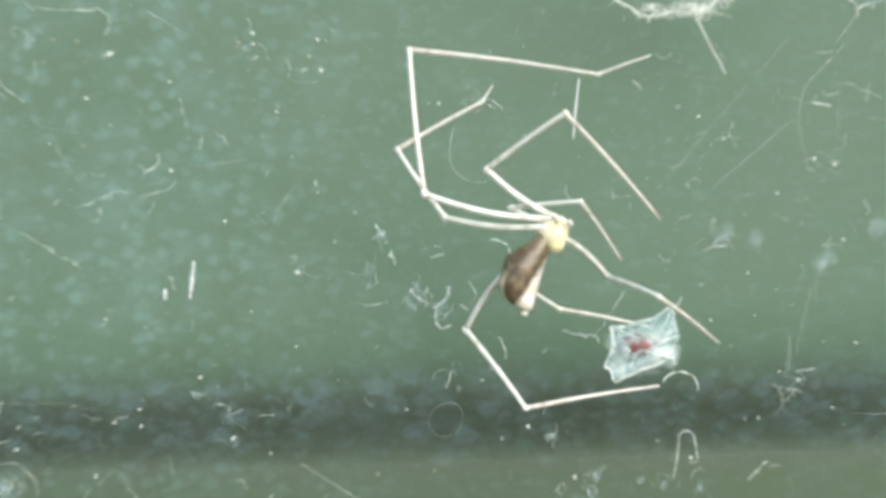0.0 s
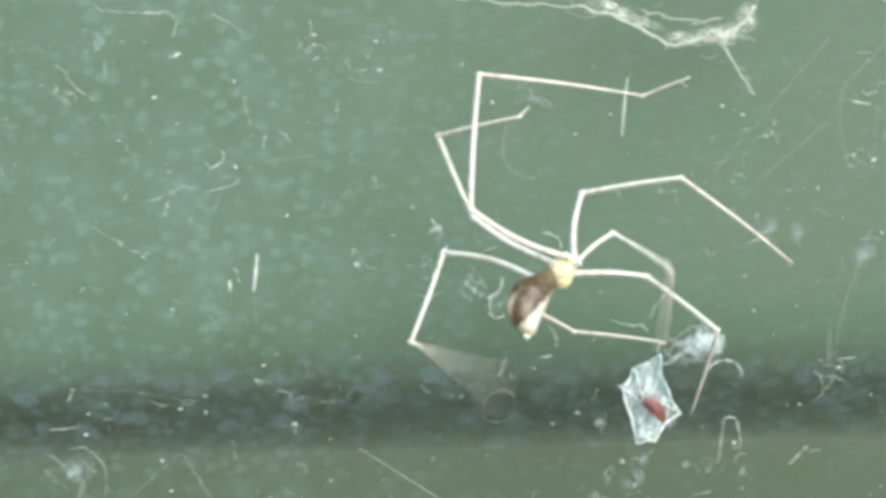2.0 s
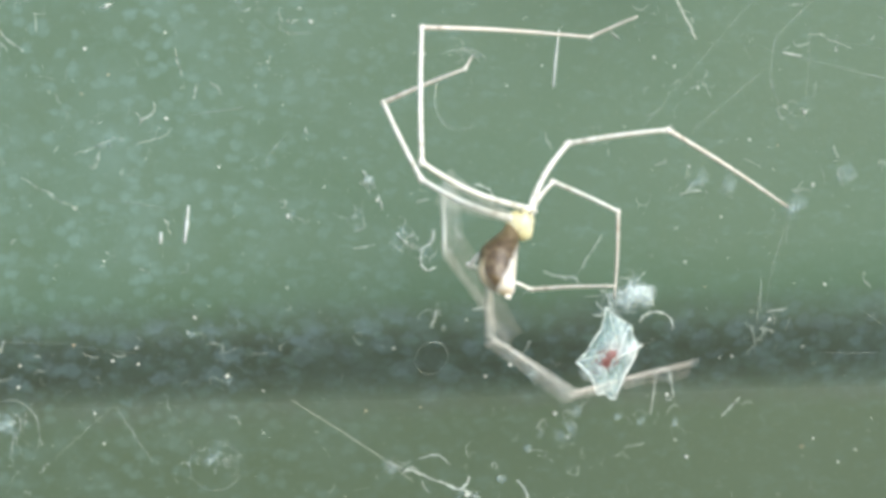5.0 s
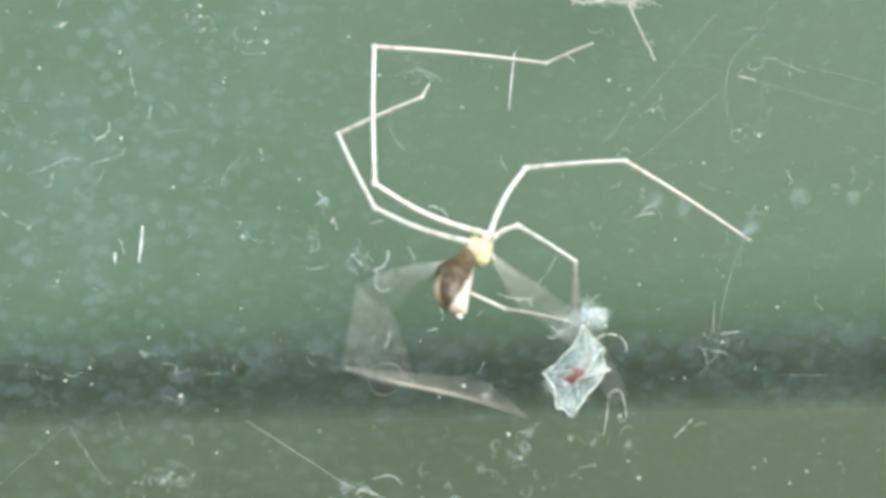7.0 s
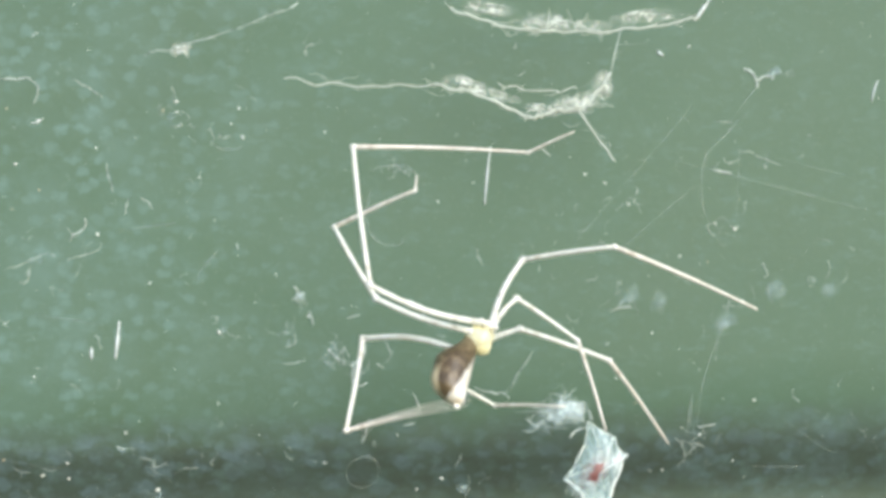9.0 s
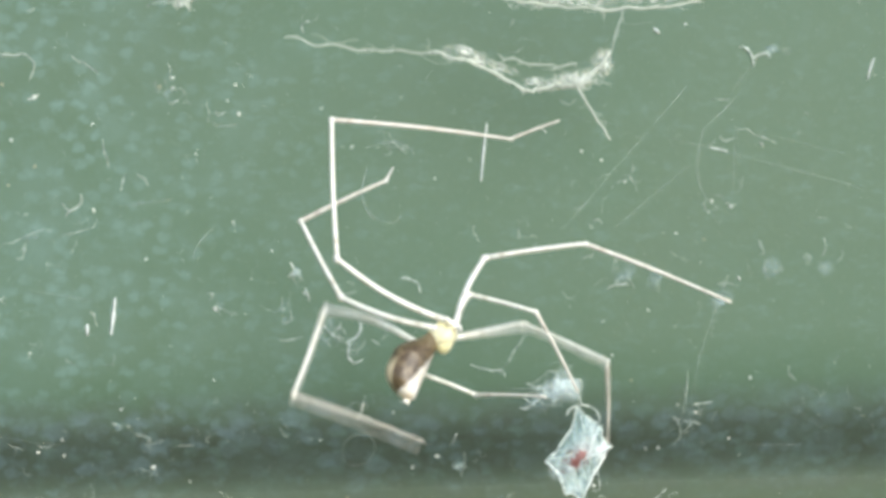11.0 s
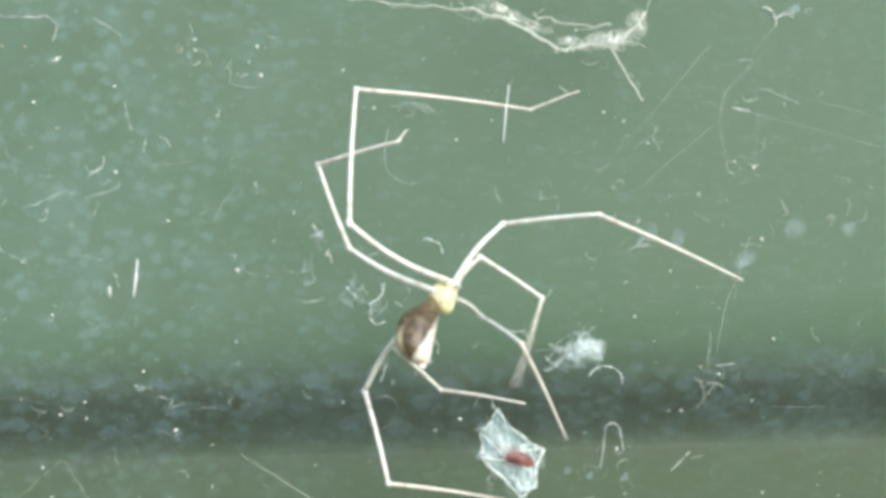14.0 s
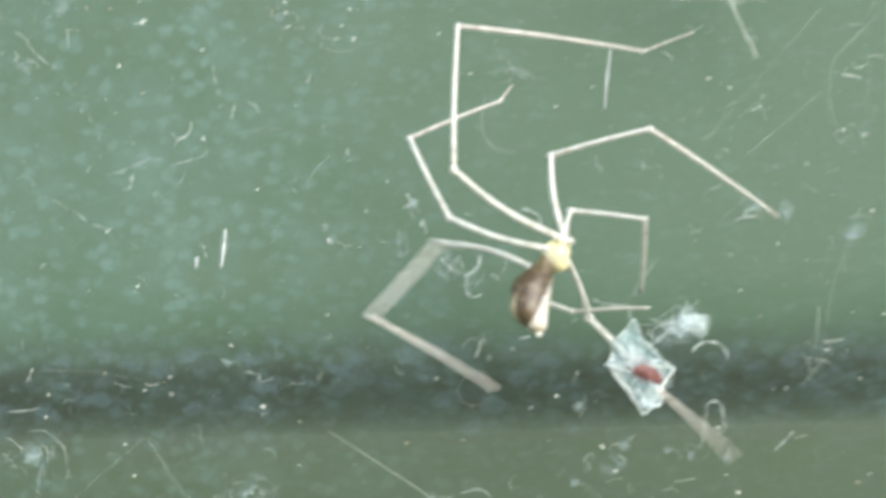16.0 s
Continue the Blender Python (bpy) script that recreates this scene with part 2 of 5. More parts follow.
def abdomen_skin():
    """Brown back that fades over a mottled edge into a pale flank with its highlight painted white, and a translucent
    tan rim round the blunt end.
    """
    m = Mat("mottled_abdomen", 0.38)
    axes = m.node("ShaderNodeSeparateXYZ")
    m.link(m.mapped(1, 1, 1), axes.inputs[0])

    def maths(kind, a, b):
        n = m.node("ShaderNodeMath")
        n.operation = kind
        for k, v in enumerate((a, b)):
            if isinstance(v, (int, float)):
                n.inputs[k].default_value = v
            else:
                m.link(v, n.inputs[k])
        return n.outputs[0]

    def spread(value, a, b):
        n = m.node("ShaderNodeMapRange")
        n.inputs[1].default_value, n.inputs[2].default_value = a, b
        m.link(value, n.inputs[0])
        return n.outputs[0]

    x, z = axes.outputs[0], axes.outputs[2]
    ripple = m.noise(1.3, 4.0, 0.6)
    edge = maths("ADD", maths("SUBTRACT", x, m.times(z, 0.20)), maths("SUBTRACT", m.times(ripple, 0.8), 0.93))
    side = spread(edge, -0.16, 0.22)
    back = m.ramp(m.noise(1.6, 5.0, 0.65), (0.3, (0.066, 0.044, 0.022)), (0.52, (0.122, 0.086, 0.044)), (0.8, (0.30, 0.235, 0.135)))
    shoulder = spread(z, -1.4, -0.2)
    back = m.mix(m.times(shoulder, 0.45), back, (0.34, 0.28, 0.15))
    # the flank's near-white also paints in the bright highlight on that side
    skin = m.mix(side, back, m.ramp(m.noise(0.9, 4.0, 0.6), (0.36, (0.86, 0.80, 0.68)), (0.58, (0.95, 0.93, 0.90))))
    dx, dz = maths("ADD", x, 0.55), m.times(maths("ADD", z, 3.95), 0.84)
    far = maths("SQRT", maths("ADD", m.times(dx, dx), m.times(dz, dz)), 0)
    rim = m.times(m.times(spread(far, 1.42, 1.60), spread(z, -3.3, -4.4)), spread(x, 0.75, 0.2))
    skin = m.mix(m.times(rim, 0.85), skin, (0.76, 0.64, 0.42))
    m.colour(skin)
    m.b.inputs["Coat Weight"].default_value = 0.5
    m.b.inputs["Coat Roughness"].default_value = 0.15
    m.bump(ripple, 0.25, 0.0001)
    return m.m


ABDOMEN = abdomen_skin()
SOIL = Mat("dry_soil", 0.95)
SOIL.colour(SOIL.mix(SOIL.noise(0.004, 6.0, 0.7), (0.16, 0.14, 0.09), (0.10, 0.12, 0.06)))
SOIL = SOIL.m


# ---- mesh helpers ----
def mesh_from(name, bm, material):
    data = bpy.data.meshes.new(name)
    bm.to_mesh(data)
    bm.free()
    data.materials.append(material)
    data.shade_smooth()
    return data


def thing(name, bm, material, label, category, group="", kind=""):
    return tagged(new(name, mesh_from(name, bm, material)), label, category, group, kind)


def part(name, bm, material, parent, label=""):
    ob = new(name, mesh_from(name, bm, material))
    ob.parent = parent
    return tagged(ob, label)


def tube(bm, points, radii, sides=8):
    """A round tube along points in millimetres, closed at both ends."""
    points = [Vector(p) for p in points]
    rings, up = [], Vector((0.3, -1, 0.2)).normalized()
    for i, p in enumerate(points):
        way = (points[min(i + 1, len(points) - 1)] - points[max(i - 1, 0)]).normalized()
        a = way.cross(up)
        if a.length < 1e-4:
            a = way.cross(Vector((1, 0, 0.1)))
        a.normalize()
        b = way.cross(a)
        up = -b if b.dot(up) < 0 else b
        r = radii[i] if isinstance(radii, (list, tuple)) else radii
        rings.append([bm.verts.new((p + (a * math.cos(k) + b * math.sin(k)) * r) * MM) for k in (2 * math.pi * j / sides for j in range(sides))])
    for r0, r1 in zip(rings, rings[1:]):
        for j in range(sides):
            bm.faces.new((r0[j], r0[(j + 1) % sides], r1[(j + 1) % sides], r1[j]))
    bm.faces.new(rings[0][::-1])
    bm.faces.new(rings[-1])
    return bm


def blob(bm, centre, radii, bumps=0.0, detail=2, seed=0.0):
    """A lumpy ellipsoid in millimetres."""
    made = bmesh.ops.create_icosphere(bm, subdivisions=detail, radius=1.0)["verts"]
    for v in made:
        n = 1 + bumps * noise.noise(v.co * 1.7 + Vector((seed, seed * 0.7, -seed)))
        v.co = Vector([(c + q * r * n) * MM for c, q, r in zip(centre, v.co, radii)])
    return bm


# ---- the boards ----


def joint_z(x):
    return -15.9 + RISE * x


def wall_y(x, z):
    """How far the painted face lies behind the front plane, in millimetres."""
    s = z - joint_z(x)
    return 6.3 * math.exp(-(s / 5.4) ** 2.0) if s > 0 else 6.3


def board(name, z_list, material, label):
    """One painted board, extruded along its length, with its shaped edge and its thickness."""
    bm = bmesh.new()
    xs = [-1500, -300, -120, -60, -30, 0, 30, 60, 120, 300, 1500]
    rows = []
    for x in xs:
        col = []
        for s in z_list:
            z = joint_z(x if abs(x) < 400 else math.copysign(400, x)) + s
            col.append(bm.verts.new((x * MM, wall_y(0, s + joint_z(0)) * MM, z * MM)))
        rows.append(col)
    edge = [[bm.verts.new(col[k].co) for k in (0, -1)] for col in rows]
    back = [[bm.verts.new((x * MM, 40 * MM, (joint_z(0) + s) * MM)) for s in (z_list[0], z_list[-1])] for x in xs]
    for c0, c1, e0, e1, b0, b1 in zip(rows, rows[1:], edge, edge[1:], back, back[1:]):
        for i in range(len(z_list) - 1):
            bm.faces.new((c0[i], c1[i], c1[i + 1], c0[i + 1]))
        bm.faces.new((e0[0], b0[0], b1[0], e1[0]))
        bm.faces.new((e0[1], e1[1], b1[1], b0[1]))
        bm.faces.new((b0[0], b0[1], b1[1], b1[0]))
    return thing(name, bm, material, label, "wall", kind="structure")


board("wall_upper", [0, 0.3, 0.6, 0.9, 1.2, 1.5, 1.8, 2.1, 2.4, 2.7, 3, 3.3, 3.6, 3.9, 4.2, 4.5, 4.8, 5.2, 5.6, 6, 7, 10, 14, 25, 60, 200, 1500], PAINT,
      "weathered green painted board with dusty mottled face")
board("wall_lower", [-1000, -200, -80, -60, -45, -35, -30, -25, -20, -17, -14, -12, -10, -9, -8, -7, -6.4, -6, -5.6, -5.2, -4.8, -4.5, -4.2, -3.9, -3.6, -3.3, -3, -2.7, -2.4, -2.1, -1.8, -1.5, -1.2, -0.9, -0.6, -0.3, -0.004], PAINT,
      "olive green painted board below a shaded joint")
soil = bmesh.new()
bmesh.ops.create_grid(soil, x_segments=8, y_segments=8, size=400)
bmesh.ops.translate(soil, verts=soil.verts, vec=(0, -399.9, -1.0))
thing("ground", soil, SOIL, "dry bare soil at the foot of the wall", "ground", kind="structure")


# ---- the spider ----
spider = tagged(new("spider"), "long-legged cellar spider wrapping prey in silk", "spider")
spider.empty_display_size = 0.002


LEG_SIZES = {
    "a": (10.67, 11.12, 14.58, 4.21),
    "b": (8.06, 7.20, 7.67, 1.51),
    "c": (7.17, 8.25, 12.63),
    "d": (4.44, 6.00, 7.63),
    "e": (7.64, 7.84, 10.18),
    "f": (4.99, 5.73, 7.72),
    "g": (9.20, 7.92, 11.61),
}
HIPS = {
    "a": (0.1, -0.2, 1.3),
    "b": (-0.9, -0.2, 0.2),
    "c": (0.4, -0.2, 1.2),
    "d": (0.6, 0.2, 0.9),
    "e": (0.6, 0.2, 0.1),
    "f": (-0.4, 0.6, -0.7),
    "g": (-1.0, 0.7, -1.6),
}


def build_body():
    bm = bmesh.new()
    blob(bm, (0, 0, 0.0), (1.08, 0.85, 1.2), 0.2, 3, 2.0)
    blob(bm, (0.15, -0.25, 0.85), (0.62, 0.5, 0.5), 0.1, 2, 4.0)
    blob(bm, (0.45, -0.2, -0.6), (0.7, 0.6, 0.75), 0.12, 2, 7.0)
    part("cephalothorax", bm, CARAPACE, spider, "pale yellow domed carapace")
    for key, (x, y, z) in HIPS.items():
        bm = bmesh.new()
        blob(bm, (x * 0.9, y * 0.9 - 0.1, z * 0.9), (0.36, 0.34, 0.36), 0.15, 2, ord(key) * 0.3)
        part("coxa", bm, KNEE, spider)
    for x, tilt in ((-0.25, -0.25), (0.45, 0.3)):
        bm = bmesh.new()
        tube(bm, [(x, -0.3, 1.0), (x + tilt, -0.6, 1.35), (x + tilt * 1.8, -0.75, 1.15)], [0.16, 0.2, 0.1], 10)
        part("pedipalp", bm, KNEE, spider)
    bm = bmesh.new()
    for x, z in ((-0.2, 0.95), (0.1, 1.05), (0.4, 0.95)):
        blob(bm, (x, -0.68, z), (0.1, 0.08, 0.1), 0, 1)
    part("eyes", bm, DARK, spider, "small dark cluster of eyes")
    # the abdomen hangs from a narrow waist: nearly straight below, bulging above, blunt, with its tip to one side
    bm = bmesh.new()
    rings = []
    for i in range(41):
        u = 1 - (1 - i / 40) ** 1.5
        swell = min(1, u / 0.50)
        wide = (1.30 + 1.78 * swell * swell * (3 - 2 * swell)) * max(0.02, 1 - (max(0, u - 0.68) / 0.32) ** 2.6) ** 0.5
        edge = 0.12 + 0.72 * u ** 1.3 - 0.45 * max(0, (u - 0.90) / 0.10) ** 3
        x, r = edge - wide / 2, wide / 2
        z = 0.15 - 5.95 * u
        rings.append([bm.verts.new(((x + r * math.cos(a)) * MM, 0.86 * r * math.sin(a) * MM, (z + 0.10 * r * math.cos(a) * u) * MM)) for a in (2 * math.pi * k / 28 for k in range(28))])
    for r0, r1 in zip(rings, rings[1:]):
        for k in range(28):
            bm.faces.new((r0[k], r1[k], r1[(k + 1) % 28], r0[(k + 1) % 28]))
    bm.faces.new(rings[0])
    bm.faces.new(rings[-1][::-1])
    bmesh.ops.recalc_face_normals(bm, faces=bm.faces)
    abdomen = part("abdomen", bm, ABDOMEN, spider, "glossy brown abdomen with a pale flank and a painted white highlight")
    abdomen.location = WAIST * MM
    bm = bmesh.new()
    for x in (0.2, 0.45):
        tube(bm, [(x, 0, -5.75), (x + 0.02, -0.03, -5.98), (x + 0.04, -0.05, -6.12)], [0.16, 0.12, 0.04], 8)
    part("spinnerets", bm, KNEE, abdomen, "short pale spinnerets")
    bm = bmesh.new()
    blob(bm, (-2.0, 0.35, -2.6), (0.3, 0.3, 0.45), 0.3, 2, 3.0)
    part("hind_coxa", bm, KNEE, abdomen, "small pale knob behind the abdomen")
    return abdomen


WAIST = Vector((0, 0, -0.5))
BELLY = build_body()

SEGMENTS = ("femur", "tibia", "metatarsus", "tarsus")
GIRTH = {"femur": (0.26, 0.21), "tibia": (0.212, 0.178), "metatarsus": (0.185, 0.105), "tarsus": (0.11, 0.06)}


def build_limb(key):
    """The joints of one leg, each along its own x axis, to be turned about its root."""
    made = []
    for k, (name, size) in enumerate(zip(SEGMENTS, LEG_SIZES[key])):
        r0, r1 = GIRTH[name]
        if key in "df":
            r0, r1 = r0 * 0.88, r1 * 0.88
        bm = bmesh.new()
        steps = 10
        bow = {"a": 0.05, "b": 0.04, "c": 0.05, "d": 0.05, "e": 0.035, "g": -0.06}.get(key, -0.05) * size if name == "femur" else 0.01 * size
        line = [(size * i / steps, 0, bow * math.sin(math.pi * i / steps)) for i in range(steps + 1)]
        tube(bm, line, [r0 + (r1 - r0) * i / steps for i in range(steps + 1)], 10)
        ob = part(name, bm, SHIN if k > 1 else LEG, spider, "thin straw-coloured leg joint" if k == 0 else "")
        if k:
            bm = bmesh.new()
            blob(bm, (0.05, 0, 0), (0.42 if k == 1 else 0.3, r0 * 1.35, r0 * 1.35), 0.08, 2, k)
            part("knee", bm, KNEE, ob, "pale swollen knee")
        made.append(ob)
    return made


LEGS = {key: build_limb(key) for key in LEG_SIZES}


def film(bm, centre, size, seed, turn=0.0, cells=16):
    """A crumpled sheet of thin silk with a ragged outline, in millimetres."""
    grid, spin = {}, Matrix.Rotation(radians(turn), 3, "Y")
    for i in range(cells + 1):
        for j in range(cells + 1):
            u, v = 2 * i / cells - 1, 2 * j / cells - 1
            edge = 0.75 + 0.45 * noise.noise(Vector((math.atan2(v, u) * 1.3, seed, 2.0)))
            p = Vector((u * size[0] * edge, 0, v * size[1] * edge))
            n = noise.noise_vector(Vector((u * 1.6, v * 1.6, seed)))
            p += Vector((n.x * size[0] * 0.3, n.y * size[2], n.z * size[1] * 0.3))
            grid[i, j] = bm.verts.new((Vector(centre) + spin @ p) * MM)
    for i in range(cells):
        for j in range(cells):
            if (2 * (i + 0.5) / cells - 1) ** 2 + (2 * (j + 0.5) / cells - 1) ** 2 < 1.25:
                bm.faces.new((grid[i, j], grid[i + 1, j], grid[i + 1, j + 1], grid[i, j + 1]))
    bmesh.ops.delete(bm, geom=[v for v in bm.verts if not v.link_faces], context="VERTS")
    return bm


# ---- the wrapped prey ----
prey = tagged(new("prey_bundle"), "insect wrapped in translucent white silk", "prey")
prey.empty_display_size = 0.002


def build_prey():
    """A kite of drawn silk: points where the threads pull, hollow edges between them, stiff folds from the points to the middle."""
    tips = [Vector(p) for p in ((0.0, 0, 3.9), (1.7, 0.1, 2.3), (2.7, 0.3, 0.7), (0.4, 0.2, -3.5), (-1.0, -0.1, -3.2), (-2.7, -0.2, -0.4))]
    hollow = (0.04, 0.08, 0.15, 0.02, 0.13, 0.18)
    rim = []
    for k, p in enumerate(tips):
        q = tips[(k + 1) % len(tips)]
        for i in range(10):
            u = i / 10
            rim.append(p.lerp(q, u) * (1 - hollow[k] * 4 * u * (1 - u)) + noise.noise_vector(Vector((k * 2 + u * 2.5, 3, 1))) * 0.30)
    for front in (-1, 1):
        bm = bmesh.new()
        rows = []
        for level in range(9):
            w = level / 8
            row = []
            for p in rim:
                swell = 0.80 * math.sqrt(max(0, 1 - w * w)) * front
                fold = noise.noise_vector(Vector((p.x * w, front * 2, p.z * w)) * 0.9)
                row.append(bm.verts.new((p * w + Vector((0.15 * fold.x, swell + 0.34 * fold.y * (1 - w), 0.15 * fold.z))) * MM) if level or not row else row[0])
            rows.append(row)
        n = len(rim)
        for r0, r1 in zip(rows, rows[1:]):
            for k in range(n):
                face = [r0[k], r1[k], r1[(k + 1) % n], r0[(k + 1) % n]]
                bm.faces.new(face if r0[0] is not r0[1] else face[:3])
        bmesh.ops.recalc_face_normals(bm, faces=bm.faces)
        part("silk_wrap", bm, WRAP, prey, "crumpled translucent silk wrapping")
    for k, (x, z, w, h, a) in enumerate(((0.5, 2.2, 1.5, 1.3, 20), (-1.4, -1.2, 1.3, 1.2, -30), (-0.2, -2.9, 0.9, 0.6, 10))):
        part("silk_film", film(bmesh.new(), (x, -0.75 if k % 2 else 0.8, z), (w, h, 0.3), 2.3 * k + 1, a), FILM, prey)
    rnd = random.Random(4)
    n = len(rim)
    for k in range(len(tips)):           # the drawn edge between two points
        bm = bmesh.new()
        pts = [rim[(k * 10 + i) % n] * 1.01 for i in range(11)]
        tube(bm, pts, [0.05 + (0.26 if k in (2, 3, 4) else 0.17) * abs(noise.noise(Vector((i * 0.45, k * 1.7, 2)))) for i in range(11)], 6)
        part("silk_seam", bm, SILK if k in (2, 3, 4) else WISP, prey)
    for k, depth, front in ((0, 0.6, -1), (1, 0.8, -1), (1, 0.7, 1), (2, 0.45, 1), (2, 0.9, -1), (3, 0.5, -1), (5, 0.7, 1), (5, 0.95, -1)):
        bm = bmesh.new()
        a = tips[k]
        b = Vector((a.z * 0.18, 0, -a.x * 0.12)) + a * (1 - depth) * 0.4
        pts = [a.lerp(b, i / 7) + Vector((0, front * 0.88 * math.sqrt(1 - (1 - 0.75 * i / 7) ** 2), 0)) + 0.12 * noise.noise_vector(Vector((i * 0.6, k, front))) for i in range(8)]
        tube(bm, pts, [0.10 * (1 - 0.09 * i) * rnd.uniform(0.5, 1.3) for i in range(8)], 6)
        part("silk_fold", bm, SILK if k in (1, 2) else WISP, prey)
    bm = bmesh.new()
    tube(bm, [(0.2, 0, 4.0), (0.15, 0.02, 4.5), (0.05, 0, 5.0)], [0.16, 0.08, 0.05], 6)
    part("hanging_thread", bm, PALE_SILK, prey)
    bm = bmesh.new()
    tube(bm, [(-1.5, -0.1, -1.35), (-1.1, 0, -1.05), (-0.5, 0, -0.5), (0.2, 0, 0.05), (0.7, 0, 0.5), (1.0, -0.1, 0.8)], [0.22, 0.66, 0.92, 0.90, 0.64, 0.2], 12)
    part("insect_body", bm, GORE, prey, "red-brown insect body inside the silk")
    bm = bmesh.new()
    blob(bm, (1.0, -0.1, 0.85), (0.34, 0.42, 0.34), 0.1, 2)
    part("insect_head", bm, DARK, prey, "dark insect head")
    for x, z, dx, dz in ((-0.6, -0.5, -0.5, 1.1), (0.0, -0.1, 0.9, -0.9), (0.5, 0.3, 0.2, 1.3)):
        bm = bmesh.new()
        tube(bm, [(x, -0.3, z), (x + dx * 0.5, -0.4, z + dz * 0.6), (x + dx, -0.3, z + dz)], [0.06, 0.05, 0.03], 6)
        part("insect_leg", bm, GORE, prey)


build_prey()


# ---- silk and dust on the boards ----
def on_wall(x, z, lift):
    k = 1 + wall_y(x, z) / 200
    return Vector((x * k, wall_y(x * k, z * k) - lift, z * k))


def trail(x, z, angle, bends):
    """A line over the wall: from (x, z), heading angle degrees, through stretches of (length, turn)."""
    a, pts = radians(angle), [(x, z)]
    for size, turn in bends:
        n = max(3, int(size / 0.35))
        for _ in range(n):
            a += radians(turn) / n
            x, z = x + math.cos(a) * size / n, z + math.sin(a) * size / n
            pts.append((x, z))
    return pts


def fibre(x, z, angle, bends, r, material, label, taper=0.5, category="fibre"):
    """One hair or silk fibre that lies on the wall."""
    pts = trail(x, z, angle, bends)
    n = len(pts) - 1
    if r < 0.1 and n < 45 and material in (WISP, PALE_SILK):     # hairs are never quite smooth
        pts = [(px + 0.22 * noise.noise(Vector((px * 1.4, pz * 1.4, 1))), pz + 0.22 * noise.noise(Vector((px * 1.4, pz * 1.4, 4)))) for px, pz in pts]
    here = on_wall(x, z, 0)
    bm = bmesh.new()
    tube(bm, [on_wall(px, pz, r * 0.8 + 0.05 * abs(noise.noise(Vector((px, pz, 3))))) - here for px, pz in pts],
         [r * (1 - (1 - taper) * abs(2 * i / n - 1)) * (1 + 0.6 * noise.noise(Vector((pts[i][0] * 2.6, pts[i][1] * 2.6, 9)))) for i in range(n + 1)], 6)
    ob = thing("fibre", bm, material, label, category, group="fibres on the wall")
    ob.location = here * MM
    return ob


GLINT = "short shiny bluish-white fibre stuck to the green wall"
fibre(-19.3, 1.8, -94, [(3.3, -4)], 0.15, SILK, GLINT, 0.6)
fibre(-21.75, -0.55, -90, [(1.0, 0)], 0.13, SILK, GLINT, 0.6)
fibre(13.55, 17.2, -98, [(5.2, 4)], 0.11, SILK, "straight bluish-white fibre stuck to the green wall", 0.5)
CURL = "curled pale hair stuck to the dusty wall"
fibre(-34.2, 4.4, -33, [(5.0, 6), (1.2, -15)], 0.05, PALE_SILK, CURL)
fibre(21.3, -16.8, 78, [(3.6, 6), (1.9, -165), (1.6, 0), (0.9, -110)], 0.12, PALE_SILK, "hooked pale hair on the lower board")
fibre(-10.35, -15.45, -32, [(7.3, -1), (3.0, -2), (2.6, -8)], 0.030, WARM_SILK, "long straight straw-coloured fibre on the lower board", 0.7)
fibre(0.8, -20.7, 32, [(1.2, -20), (2.0, -70)], 0.08, PALE_SILK, CURL)
fibre(0.6, -11.7, 80, [(2.6, -80), (1.4, -75), (2.8, -95), (2.2, -95)], 0.06, FAINT, "round ring of pale silk in the shaded joint", 0.9)
fibre(-36.0, -15.5, 20, [(3.0, -70), (3.5, -60)], 0.05, PALE_SILK, CURL)
fibre(-35.0, -16.5, -10, [(2.2, -120), (2.0, 40)], 0.06, PALE_SILK, CURL)
fibre(-26.0, -15.8, -60, [(3.0, 4), (3.0, 3)], 0.03, PALE_SILK, CURL)
fibre(-26.1, -15.8, -140, [(7.5, 3)], 0.018, PALE_SILK, CURL)
fibre(2.9, 13.2, -110, [(2.6, 20), (2.4, 55), (1.8, 45), (1.0, 90)], 0.10, FAINT, "faint curved silk trace on the green wall")
fibre(2.8, 15.0, 25, [(2.8, -25), (2.0, -60)], 0.09, FAINT, "faint curved silk trace on the green wall")
fibre(17.2, -1.0, -121, [(4.8, -4)], 0.055, PALE_SILK, "thin stalk of pale silk on the green wall")
fibre(32.8, 16.6, 43, [(4.9, 4)], 0.07, FAINT, CURL)
fibre(35.6, 16.7, 5, [(1.6, -30), (2.4, 6)], 0.05, PALE_SILK, CURL)
fibre(38.5, 24.0, -130, [(6.4, 3)], 0.05, FAINT, "faint slanting silk line on the green wall", 0.3)
fibre(27.6, -17.0, 42, [(2.3, 5)], 0.10, PALE_SILK, "smeared pale streak on the lower board")
fibre(24.2, 2.6, 30, [(2.0, -40)], 0.08, PALE_SILK, CURL)
fibre(-36.2, 17.8, -70, [(1.8, 30), (1.5, 10)], 0.06, PALE_SILK, CURL)
fibre(18.0, 17.0, -35, [(1.1, -5)], 0.07, WARM_SILK, CURL)
fibre(9.5, -22.6, -30, [(2.4, -60), (1.6, -60)], 0.12, PALE_SILK, CURL)


KNOT = "bright knotted strand of web on the lower board"
fibre(-1.6, -21.0, -30, [(2.0, 12), (4.6, -6)], 0.075, WISP, KNOT, 0.6)
fibre(-0.6, -21.9, 70, [(0.9, -60), (1.0, -80)], 0.08, WISP, KNOT)
fibre(3.6, -23.1, -60, [(1.2, 80), (1.2, 60)], 0.10, WISP, KNOT)
fibre(4.4, -23.4, 10, [(1.3, -50), (1.0, 20)], 0.13, WISP, KNOT)
fibre(1.0, -22.6, -70, [(1.4, 30)], 0.06, PALE_SILK, KNOT)

